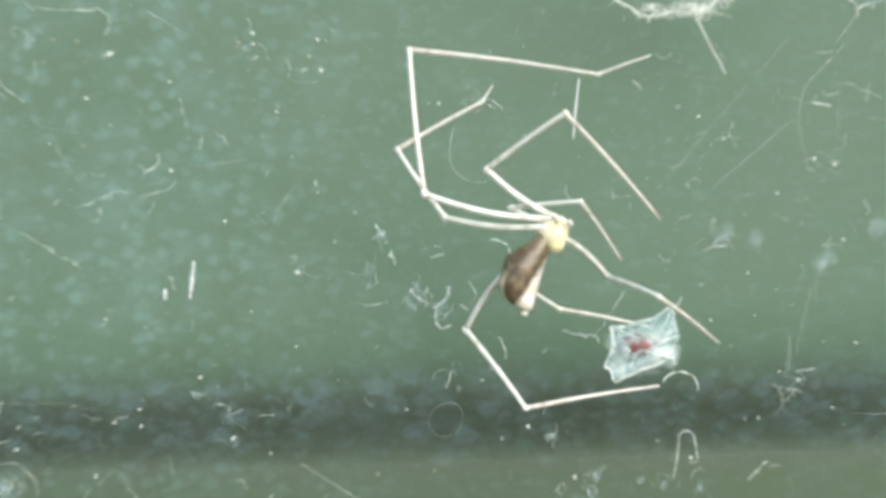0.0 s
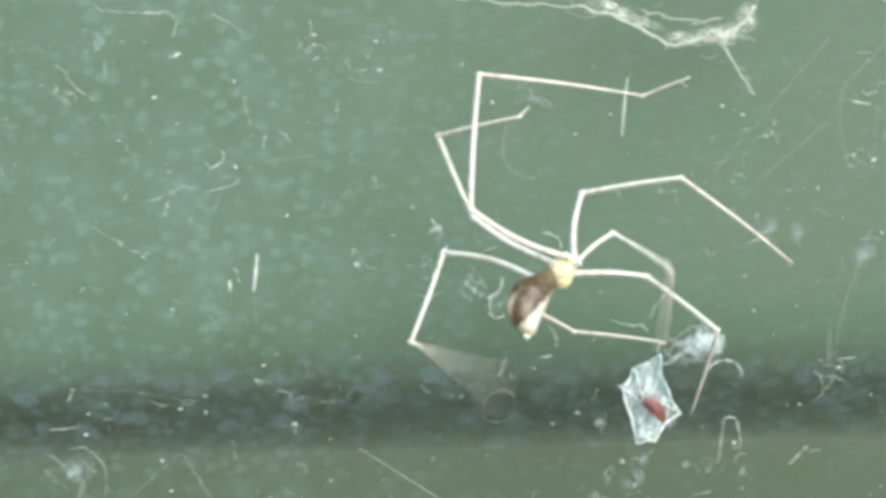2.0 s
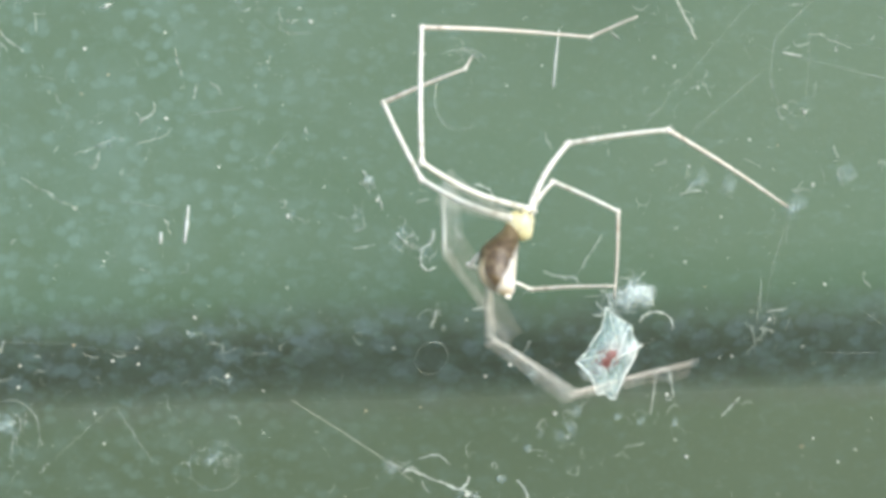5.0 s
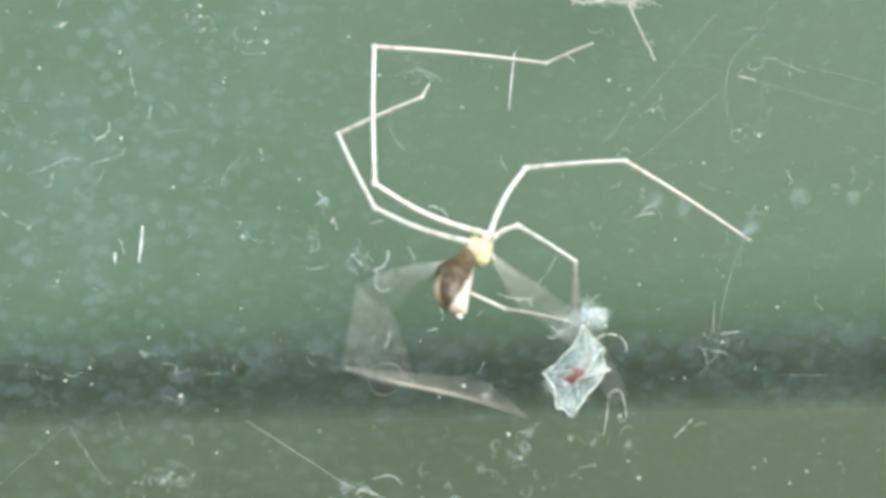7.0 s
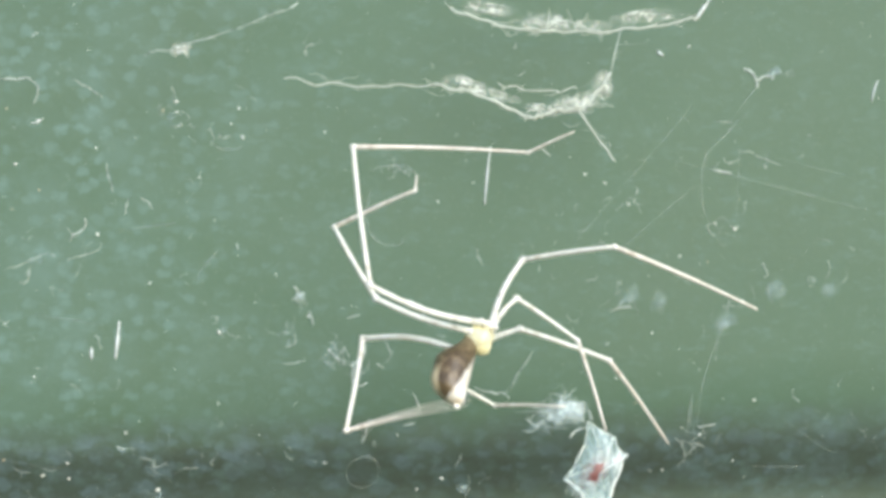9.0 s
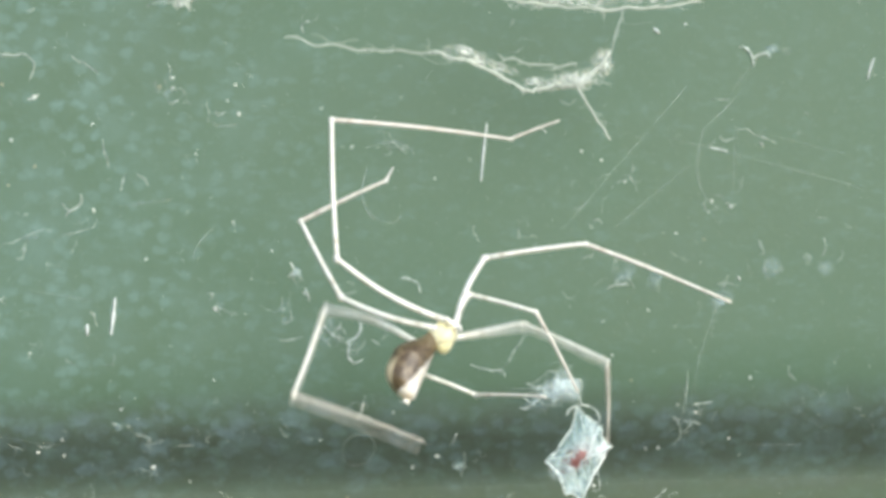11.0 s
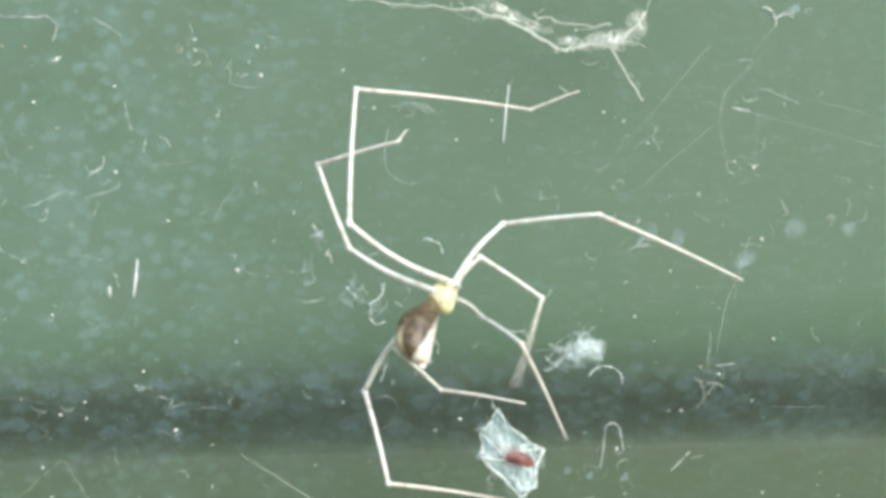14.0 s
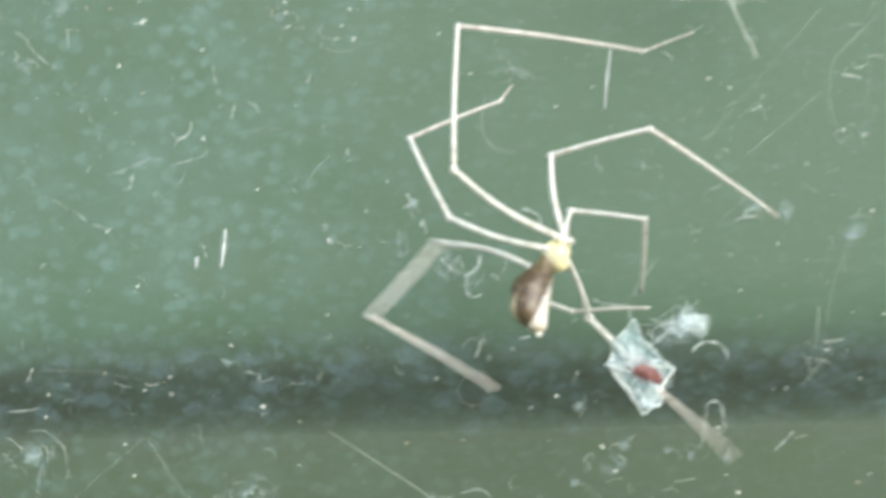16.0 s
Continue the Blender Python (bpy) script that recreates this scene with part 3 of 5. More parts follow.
# faint threads across the upper board
FINE = "barely visible straight silk line on the green wall"
fibre(29.6, 15.9, -13.5, [(9.0, -1), (9.0, -1)], 0.06, FAINT, FINE, 0.6)
fibre(33.3, 15.05, -11, [(1.7, 0)], 0.11, WISP, "short bright scrap of silk on a thread", 0.3)
fibre(38.9, 16.1, -14, [(7.2, 0)], 0.045, FAINT, FINE, 0.6)
fibre(32.8, 16.75, -108, [(2.0, 8), (2.0, 10), (1.9, 25), (2.2, 40), (1.4, 5)], 0.055, FAINT, "long hooked silk line on the green wall", 0.7)
fibre(35.7, 17.1, -93, [(6.6, 0)], 0.04, FAINT, FINE, 0.6)
fibre(31.5, 20.7, -131, [(16.4, 0)], 0.05, FAINT, FINE, 0.6)
fibre(31.8, 13.7, -140, [(9.5, 0)], 0.045, FAINT, FINE, 0.6)
fibre(20.8, 17.8, -11, [(4.8, 0)], 0.04, FAINT, FINE, 0.6)
fibre(-26.9, 2.45, -8, [(5.8, -2)], 0.045, FAINT, FINE, 0.6)
fibre(-19.5, 9.75, 8, [(5.2, 0)], 0.045, FAINT, FINE, 0.6)
fibre(-10.5, 8.05, -135, [(1.4, 0), (1.7, 20), (0.8, 70)], 0.05, FAINT, CURL)
fibre(-20.4, 15.8, -80, [(2.7, 4)], 0.06, PALE_SILK, CURL)
fibre(-22.3, 11.0, -85, [(0.8, -20), (1.2, -45), (0.8, 30)], 0.065, WISP, CURL, 0.7)
fibre(-29.5, 6.3, 12, [(1.0, 8), (2.0, 10), (1.9, -38)], 0.05, PALE_SILK, CURL)
fibre(-24.0, 7.1, 62, [(0.7, -45), (1.6, -8), (1.4, 52)], 0.045, PALE_SILK, CURL)
fibre(36.05, 23.95, 20, [(0.8, -60), (1.5, -50)], 0.11, WISP, "cream forked curl of web on the green wall", 0.6)
fibre(37.2, 22.9, 55, [(1.2, -45), (0.6, -75)], 0.10, WISP, "cream forked curl of web on the green wall", 0.6)
fibre(28.35, 25.6, -38, [(0.7, 0)], 0.12, SILK, GLINT, 0.7)
fibre(33.2, 30.4, -125, [(2.6, 0)], 0.15, SILK, GLINT, 0.6)
fibre(48.0, 23.0, -112, [(2.0, 10)], 0.09, SILK, GLINT, 0.5)
fibre(-32.7, 23.55, -9, [(3.8, 4), (1.2, 20), (1.3, -60), (1.1, -60), (0.8, -20)], 0.085, PALE_SILK, "long comma-shaped silk trace on the green wall", 0.4)
fibre(-23.2, 23.2, -32, [(1.3, 0), (1.6, -8)], 0.075, PALE_SILK, CURL)
fibre(-27.0, 19.4, 5, [(1.1, 20)], 0.09, WISP, CURL)
fibre(-10.9, 17.4, -70, [(0.9, 60), (1.8, 25)], 0.09, FAINT, CURL)
# curled wisps near the spider
CURLS = "bright curled wisp of old web on the green wall"
fibre(-2.6, 2.65, -76, [(1.3, 8)], 0.085, WISP, CURLS)
fibre(-4.1, 3.6, 20, [(0.8, 40), (0.7, 80)], 0.08, WISP, CURLS)
fibre(-5.0, -1.9, -20, [(0.9, 25), (1.3, 10)], 0.06, PALE_SILK, CURLS)
fibre(-0.8, -0.9, -30, [(0.9, -20), (0.8, 10)], 0.09, PALE_SILK, CURLS)
fibre(1.0, -2.15, 5, [(0.9, 20), (0.8, 45), (1.0, 10)], 0.09, WISP, CURLS, 0.7)
fibre(1.3, -2.2, -100, [(1.2, 10), (0.8, 70), (0.7, 60)], 0.09, WISP, CURLS, 0.7)
fibre(4.05, 0.05, -60, [(1.2, -10), (1.0, -60)], 0.07, PALE_SILK, CURLS)
fibre(3.3, -2.0, -20, [(0.9, -20)], 0.08, PALE_SILK, CURLS)
fibre(0.85, 1.95, 30, [(1.1, -15)], 0.065, PALE_SILK, CURLS)
fibre(5.85, 3.3, 40, [(0.7, -40), (0.8, -40), (1.1, -50)], 0.075, WISP, "small pale loop of silk on the green wall", 0.7)
fibre(12.05, -4.15, -32, [(0.8, 10), (1.7, 25), (1.0, -60)], 0.065, WISP, CURLS)
fibre(7.1, -6.6, 60, [(0.8, 40), (1.2, 30)], 0.065, WISP, CURLS)
fibre(2.05, -9.1, 68, [(1.5, 6)], 0.085, WISP, CURLS)
fibre(5.9, -7.6, 18, [(0.9, 0)], 0.075, WISP, CURLS)
fibre(31.3, -4.8, -93, [(3.0, 2)], 0.10, FAINT, "faint upright silk trace above the joint")
# threads in the joint
DUSTY = "dusty thread lying in the shaded joint"
fibre(10.2, -11.3, 55, [(1.2, 6)], 0.09, WISP, DUSTY)
fibre(-35.9, -10.2, -3, [(3.2, 3), (3.1, -2)], 0.035, FAINT, DUSTY)
fibre(-29.5, -10.5, -12, [(5.8, 8)], 0.03, FAINT, DUSTY)
fibre(-36.2, -11.2, 60, [(1.2, 10)], 0.10, WISP, DUSTY)
fibre(-37.8, -13.8, 5, [(2.6, 3)], 0.06, WISP, DUSTY)
fibre(-17.7, -10.5, 20, [(0.6, -30), (0.9, 0)], 0.04, PALE_SILK, DUSTY)
fibre(-17.0, -11.0, -40, [(3.2, 6)], 0.035, FAINT, DUSTY)
fibre(31.8, -7.7, 1, [(1.7, 3)], 0.07, PALE_SILK, DUSTY)
fibre(31.0, -9.2, -14, [(1.5, -4)], 0.06, PALE_SILK, DUSTY)
fibre(36.5, -11.4, -3, [(5.0, 4)], 0.05, FAINT, DUSTY)
fibre(29.9, -11.6, 52, [(3.4, -6)], 0.05, PALE_SILK, DUSTY)
fibre(30.6, -11.8, 84, [(5.6, 3)], 0.05, FAINT, DUSTY)
fibre(29.4, -10.6, 40, [(4.4, -8)], 0.04, FAINT, DUSTY)
fibre(30.2, -8.0, -16, [(2.6, 3)], 0.05, FAINT, DUSTY)
fibre(39.6, -7.3, -38, [(5.5, 6)], 0.04, FAINT, DUSTY)


def flake_mesh(seed):
    bm = bmesh.new()
    blob(bm, (0, 0, 0), (1.0, 0.45, 0.75), 0.9, 2, seed)
    return bm


FLAKES = [mesh_from("dust_flake", flake_mesh(3.1 * k + 1), DUST if k < 5 else GRIT) for k in range(6)]


def flakes(spots, label):
    for k, (x, z, r) in enumerate(spots):
        ob = tagged(new("dust_flake", FLAKES[(k * 5 + int(r * 100)) % len(FLAKES)]), label, "dust flake", group="dust flakes on the wall")
        ob.matrix_world = Matrix.Translation(on_wall(x, z, r * 0.25) * MM) @ pose(0, 0, 0, 0, 47 * k, 0) @ Matrix.Diagonal((r * 0.62, r * 0.62, r * 0.62, 1))


# left part of the upper board
flakes([(-28.4, 15.7, .22), (-21.2, 9.5, .22), (-14.2, 20.3, .22), (-15.4, 20.4, .2), (-14.2, 21.2, .22), (-8.7, 20.6, .2), (-8.4, 18.0, .26),
        (-21.3, 17.1, .16), (-1.1, 18.5, .15), (-29.2, 20.6, .2), (-16.6, 5.2, .16), (-5.5, 5.9, .13), (-7.3, 3.4, .13), (-10.5, 0.8, .28), (-3.3, 4.0, .3), (-31.2, 20.7, .2),
        (-28.7, 11.7, .15), (-29.4, 1.6, .18), (-26.4, 19.5, .3), (-26.35, 13.4, .18), (-12.2, 14.5, .14), (-0.8, -0.8, .22), (-2.6, 2.2, .2), (-9.4, 19.2, .14), (-26.8, -3.1, .16), (-18.8, -8.1, .2)],
       "tiny off-white speck of dust stuck to the green wall")
# right part of the upper board
flakes([(21.9, 14.7, .2), (23.7, 13.9, .16), (8.9, 12.3, .15), (12.0, 14.0, .12), (35.2, 9.8, .26), (33.5, 10.3, .18), (25.8, 12.0, .16),
        (26.3, 12.3, .14), (30.3, 7.4, .14), (32.8, 6.9, .14), (27.8, 0.6, .14), (25.0, 5.0, .13), (1.6, 15.1, .2), (35.9, 3.4, .22), (24.6, -3.4, .16),
        (26.3, -5.6, .14), (36.9, -5.4, .2), (28.6, -11.7, .2), (19.5, 22.0, .15), (31.2, 26.0, .2), (-10.6, -5.5, .14), (5.2, -8.4, .16)],
       "tiny off-white speck of dust stuck to the green wall")
# the joint and the lower board
flakes([(-26.2, -11.9, .24), (-24.0, -10.8, .2), (-23.9, -12.2, .2), (-29.6, -10.5, .2), (-38.7, -20.4, .3), (-27.8, -16.5, .2), (-27.0, -19.2, .2), (-16.1, -13.3, .34),
        (-34.6, -14.2, .24), (-36.0, -11.0, .18), (-34.4, -12.3, .2), (34.9, -10.9, .18), (27.5, -11.8, .14), (30.4, -7.8, .14), (32.0, -8.5, .2), (-3.8, -16.4, .2), (-1.3, -10.9, .18), (-12.9, -18.3, .14), (-12.9, -14.6, .16), (34.7, -19.7, .24), (24.5, -20.6, .28), (12.9, -16.7, .34), (22.8, -15.1, .26), (23.5, -19.1, .14), (39.4, -20.0, .2), (37.9, -21.1, .2),
        (35.7, -19.0, .16), (1.0, -16.1, .14), (9.0, -12.4, .3), (6.8, -13.4, .2), (20.0, -13.7, .13), (5.1, -23.9, .35), (14.0, -18.8, .2)],
       "pale speck of dust on the lower green board")


def fine_dust():
    """Countless grains and lint too small to pick apart."""
    rnd = random.Random(11)
    bm = bmesh.new()
    for _ in range(1900):
        x, z = rnd.uniform(-52, 52), rnd.uniform(-34, 34)
        if noise.noise(Vector((x * 0.08, z * 0.08, 0.5))) + rnd.uniform(-0.5, 0.5) < -0.1:
            continue
        r = 0.02 + 0.055 * rnd.random() ** 3
        c = on_wall(x, z, r * 0.3)
        a = rnd.uniform(0, 3.1)
        corner = [(1, 0, 0), (-1, 0, 0.2), (0.1, 0, 0.8), (-0.2, 0, -0.7), (0, -0.7, 0), (0, 0.5, 0)]
        vs = [bm.verts.new((c + Matrix.Rotation(a, 3, "Y") @ Vector(q) * r * rnd.uniform(0.7, 1.3)) * MM) for q in corner]
        for f in ((0, 2, 4), (2, 1, 4), (1, 3, 4), (3, 0, 4), (2, 0, 5), (1, 2, 5), (3, 1, 5), (0, 3, 5)):
            bm.faces.new([vs[i] for i in f])
    thing("fine_dust", bm, DUST, "scattered pale grains of dust over the boards", "dust", kind="stuff")
    bm = bmesh.new()
    for _ in range(900):
        x, z = rnd.uniform(-48, 48), rnd.uniform(-30, 30)
        if noise.noise(Vector((x * 0.11, z * 0.11, 7.5))) + rnd.uniform(-0.35, 0.35) < 0.12:
            continue
        r = 0.01 + 0.05 * rnd.random() ** 3
        a, pts = rnd.uniform(0, 6.3), []
        for _ in range(rnd.randint(3, 9)):
            pts.append((x, z))
            a += rnd.gauss(0, 0.6)
            x, z = x + math.cos(a) * 0.22, z + math.sin(a) * 0.22
        tube(bm, [on_wall(px, pz, r * 0.7) for px, pz in pts], [r * rnd.uniform(0.4, 1.5) for _ in pts], 4)
    thing("lint", bm, PALE_SILK, "faint scattered lint and silk scraps over the boards", "lint", kind="stuff")


fine_dust()


def tangle(bm, centre, size, count, r, rnd, turns=200, length=2.0):
    """Loose curling threads within an ellipsoid, in millimetres."""
    for _ in range(count):
        p = Vector([rnd.gauss(0, 0.45) * s for s in size])
        d = Vector([rnd.gauss(0, 1) * s for s in size]).normalized()
        axis = Vector((rnd.gauss(0, 0.5), rnd.gauss(0, 1.5), rnd.gauss(0, 0.5))).normalized()
        pts, n = [], 9
        turn = Matrix.Rotation(radians(rnd.uniform(-turns, turns)) / n, 3, axis)
        for _ in range(n):
            pts.append(Vector(centre) + p)
            p = p + d * (length * rnd.uniform(0.6, 1.2) / n)
            d = turn @ d
        tube(bm, pts, r * rnd.uniform(0.6, 1.4), 4)
    return bm


def build_tuft():
    """A ragged tuft of old silk on the wall above the joint, with a stiff loop."""
    tuft = tagged(new("silk_tuft"), "ragged tuft of old white silk stuck to the wall", "cobweb")
    x0, z0 = 19.3, -6.6
    tuft.location = on_wall(x0, z0, 0) * MM
    rnd = random.Random(5)
    part("tangle", tangle(bmesh.new(), (-0.2, -0.9, 0), (2.1, 0.8, 1.3), 20, 0.026, rnd, 300, 2.6), PALE_SILK, tuft)
    part("core", tangle(bmesh.new(), (-0.2, -0.9, 0.1), (1.1, 0.6, 0.9), 5, 0.026, rnd, 220, 1.8), WISP, tuft, "dense white silk core")
    for k, (dx, dz, w, h, a) in enumerate(((0.4, 0.3, 2.3, 1.9, -30), (-0.6, -0.4, 2.3, 1.1, -35), (0.9, 0.5, 1.8, 1.7, 10), (-2.2, -1.0, 1.6, 0.6, -40))):
        part("silk_film", film(bmesh.new(), (dx, -1.0 - 0.15 * k, dz), (w, h, 0.5), 3.3 * k, a), VEIL if k % 2 else FILM, tuft, "gauzy bluish-white film")
    bm = bmesh.new()
    tube(bm, [(2.6 + 1.5 * math.sin(a), -0.9, -2.4 + 1.25 * math.cos(a)) for a in (radians(d) for d in range(-75, 116, 15))], [(0.085 - 0.003 * i) * (1 + 0.5 * noise.noise(Vector((i * 0.9, 3, 1)))) for i in range(13)], 6)
    part("loop", bm, WISP, tuft, "stiff loop of silk")
    for dx, dz in ((-3.6, 0.2), (-2.6, -1.5), (1.6, 1.4), (2.4, -0.6)):
        bm = bmesh.new()
        tube(bm, [(0, -0.8, 0), (dx * 0.5, -0.6, dz * 0.5 + 0.2), (dx, -0.05, dz)], [0.08, 0.05, 0.03], 5)
        part("stay_thread", bm, PALE_SILK, tuft)
    for pts in (((-1.2, -0.7), (-2.0, -0.9), (-2.7, -0.4), (-2.4, 0.1)), ((-1.6, -1.0), (-2.5, -1.5), (-3.2, -1.3)), ((0.6, 0.9), (0.2, 1.7), (-0.8, 1.9)), ((1.2, 0.4), (2.1, 0.1), (2.5, -0.8)),
                ((-0.4, 0.2), (-1.6, 0.5), (-2.8, 0.9))):
        bm = bmesh.new()
        line = [Vector((x, -0.7, z)) for x, z in pts]
        fine = [line[k].lerp(line[k + 1], q / 4) + 0.15 * noise.noise_vector(Vector((k + q / 4, pts[0][0], 0))) for k in range(len(line) - 1) for q in range(4)]
        tube(bm, fine, [0.07 - 0.004 * k for k in range(len(fine))], 5)
        part("curl", bm, WISP, tuft, "curled wisp of silk")


build_tuft()


def scrap(x, z, w, h, threads, films, seed, label):
    """A scrap of old web pressed against the wall: loose threads over patches of film."""
    ob = tagged(new("silk_scrap"), label, "cobweb", group="silk scraps on the wall")
    ob.location = on_wall(x, z, 0) * MM
    rnd = random.Random(seed)
    bm = bmesh.new()
    for _ in range(threads):
        px, pz, a = rnd.gauss(0, 0.4) * w, rnd.gauss(0, 0.4) * h, rnd.uniform(0, 6.3)
        bend, pts = rnd.gauss(0, 0.35), []
        for _ in range(rnd.randint(5, 12)):
            pts.append(on_wall(x + px, z + pz, 0.12 + 0.1 * rnd.random()) - on_wall(x, z, 0))
            a += bend + rnd.gauss(0, 0.4)
            px, pz = px + math.cos(a) * 0.2, pz + math.sin(a) * 0.2
        r = rnd.uniform(0.014, 0.042)
        tube(bm, pts, [r * rnd.uniform(0.5, 1.5) for _ in pts], 5)
    part("threads", bm, PALE_SILK, ob)
    if films:
        bm = bmesh.new()
        for k in range(films):
            film(bm, (rnd.gauss(0, 0.3) * w, -0.25 - 0.05 * k, rnd.gauss(0, 0.3) * h), (w * 0.45, h * 0.4, 0.12), seed + k * 2.7, rnd.uniform(0, 180), 12)
        part("silk_film", bm, VEIL, ob, "gauzy bluish film")


WISPS = "wispy scrap of old web stuck to the green wall"
scrap(-3.2, 4.1, 1.2, 1.0, 5, 2, 31, WISPS)
scrap(-4.2, 0.75, 1.5, 1.3, 5, 2, 32, WISPS)
scrap(0.0, -1.4, 2.4, 1.6, 9, 2, 33, WISPS)
scrap(1.6, -2.6, 1.6, 1.8, 6, 1, 34, WISPS)
scrap(-25.6, 7.3, 2.2, 0.8, 1, 2, 35, WISPS)
scrap(25.4, 3.6, 3.4, 2.4, 4, 2, 37, "faint round smear of silk on the green wall")
scrap(38.4, 4.6, 3.4, 2.8, 4, 1, 61, "faint round smear of silk on the green wall")
scrap(44.0, 5.2, 2.4, 2.6, 3, 1, 62, WISPS)
scrap(-19.3, -9.4, 1.0, 1.2, 2, 1, 63, "bluish film of dust and silk in the shaded joint")
scrap(-16.2, -13.8, 0.8, 1.4, 1, 2, 64, "bluish film of dust and silk in the shaded joint")
scrap(18.7, -17.1, 1.3, 1.1, 0, 2, 65, "bluish smear of dust and silk on the lower board")
scrap(14.7, -16.5, 1.3, 1.6, 1, 2, 66, "bluish smear of dust and silk on the lower board")
scrap(38.6, 23.6, 2.6, 1.0, 1, 2, 67, WISPS)
scrap(30.9, -9.9, 1.5, 2.8, 3, 0, 69, "bluish film of dust and silk in the shaded joint")
scrap(-10.4, 0.7, 1.2, 0.9, 5, 1, 36, WISPS)
scrap(28.8, 3.4, 2.4, 2.0, 2, 1, 38, "faint round smear of silk on the green wall")
scrap(34.2, 1.4, 2.4, 3.0, 5, 2, 39, WISPS)
scrap(2.7, -8.3, 0.8, 1.4, 6, 0, 40, WISPS)
scrap(33.0, -9.4, 3.2, 2.2, 3, 0, 41, "dusty web threads across the shaded joint")
scrap(-36.0, -17.6, 2.6, 2.2, 8, 3, 43, "dusty heap of old web on the lower board")
fibre(34.6, 2.4, -112, [(3.2, 0), (5.3, 12), (6.0, 2)], 0.040, FAINT, "faint dusty thread hanging down to the joint")
fibre(-14.8, -21.2, 90, [(4.0, 95), (5.0, 130), (4.5, 110)], 0.06, FAINT, "faint wide ring of pale silk on the lower board")
scrap(-17.2, -20.4, 3.4, 2.2, 12, 1, 44, "round faint patch of web on the lower board")
scrap(14.0, -18.2, 1.4, 2.6, 3, 3, 45, "bluish smear of dust and silk on the lower board")
scrap(11.3, -12.9, 0.9, 1.6, 2, 2, 46, "bluish smear of dust and silk on the lower board")
scrap(20.4, -17.4, 1.0, 1.0, 1, 2, 47, "bluish smear of dust and silk on the lower board")
scrap(23.8, -17.4, 1.2, 1.0, 2, 2, 48, "bluish smear of dust and silk on the lower board")
SMEAR = "broad faint smear of silk on the lower board"
scrap(8.0, -22.2, 1.6, 1.2, 1, 2, 71, SMEAR)
scrap(10.2, -20.2, 1.4, 1.2, 1, 2, 72, SMEAR)
scrap(12.0, -18.6, 1.2, 1.0, 1, 1, 73, SMEAR)
scrap(-1.2, -21.4, 1.6, 1.4, 7, 2, 49, WISPS)
scrap(5.0, -23.8, 1.6, 1.0, 6, 3, 50, "bright tuft of web on the lower board")
scrap(-14.6, 20.4, 1.6, 1.4, 5, 1, 51, WISPS)
scrap(-34.0, 20.4, 2.4, 1.2, 5, 1, 53, WISPS)
scrap(-36.5, 15.5, 1.8, 1.4, 5, 1, 54, WISPS)
scrap(-28.0, -10.9, 4.6, 2.0, 4, 0, 55, "dusty web threads across the shaded joint")
scrap(34.6, 10.2, 2.0, 1.4, 5, 0, 58, WISPS)
scrap(26.2, 12.2, 0.9, 0.8, 4, 0, 59, WISPS)
scrap(5.4, 14.6, 2.2, 2.0, 5, 0, 60, WISPS)

cobweb = tagged(new("cobweb"), "ragged dusty cobweb strands hung before the wall", "cobweb")
cobweb.empty_display_size = 0.002
WEB_AT = Vector((20.2, -9.0, 20.1))


def strand(ends, sag, r, fuzz, seed, label=""):
    """A rope of dusty silk from end to end, with loose hairs."""
    rnd = random.Random(seed)
    a, b = (Vector((x, y, z)) * 0.955 for x, y, z in ends)
    pts = []
    n = max(8, int((b - a).length / 0.5))
    for i in range(n + 1):
        u = i / n
        p = a.lerp(b, u) + Vector((0, 0, -sag * 4 * u * (1 - u)))
        p += Vector((0, 0.3 * noise.noise(Vector((u * 9, seed, 0))), 0.4 * noise.noise(Vector((u * 7, seed, 5)))))
        pts.append(p)
    bm = bmesh.new()
    tube(bm, pts, [r * (0.7 + 0.7 * abs(noise.noise(Vector((i * 0.4, seed, 1))))) for i in range(n + 1)], 6)
    for _ in range(int(fuzz * n * 0.4)):
        p = rnd.choice(pts)
        d = Vector((rnd.gauss(0, 1.3), rnd.gauss(0, 0.4), rnd.gauss(0, 0.5))) * rnd.uniform(0.3, 1.1)
        side = Vector((0, rnd.uniform(-.2, .2), rnd.uniform(-.4, .4)))
        tube(bm, [p, p + d * 0.3 + side * 0.7, p + d * 0.7 + side, p + d], r * 0.2, 4)
    part("strand", bm, WARM_SILK if r > 0.065 else PALE_SILK, cobweb, label)


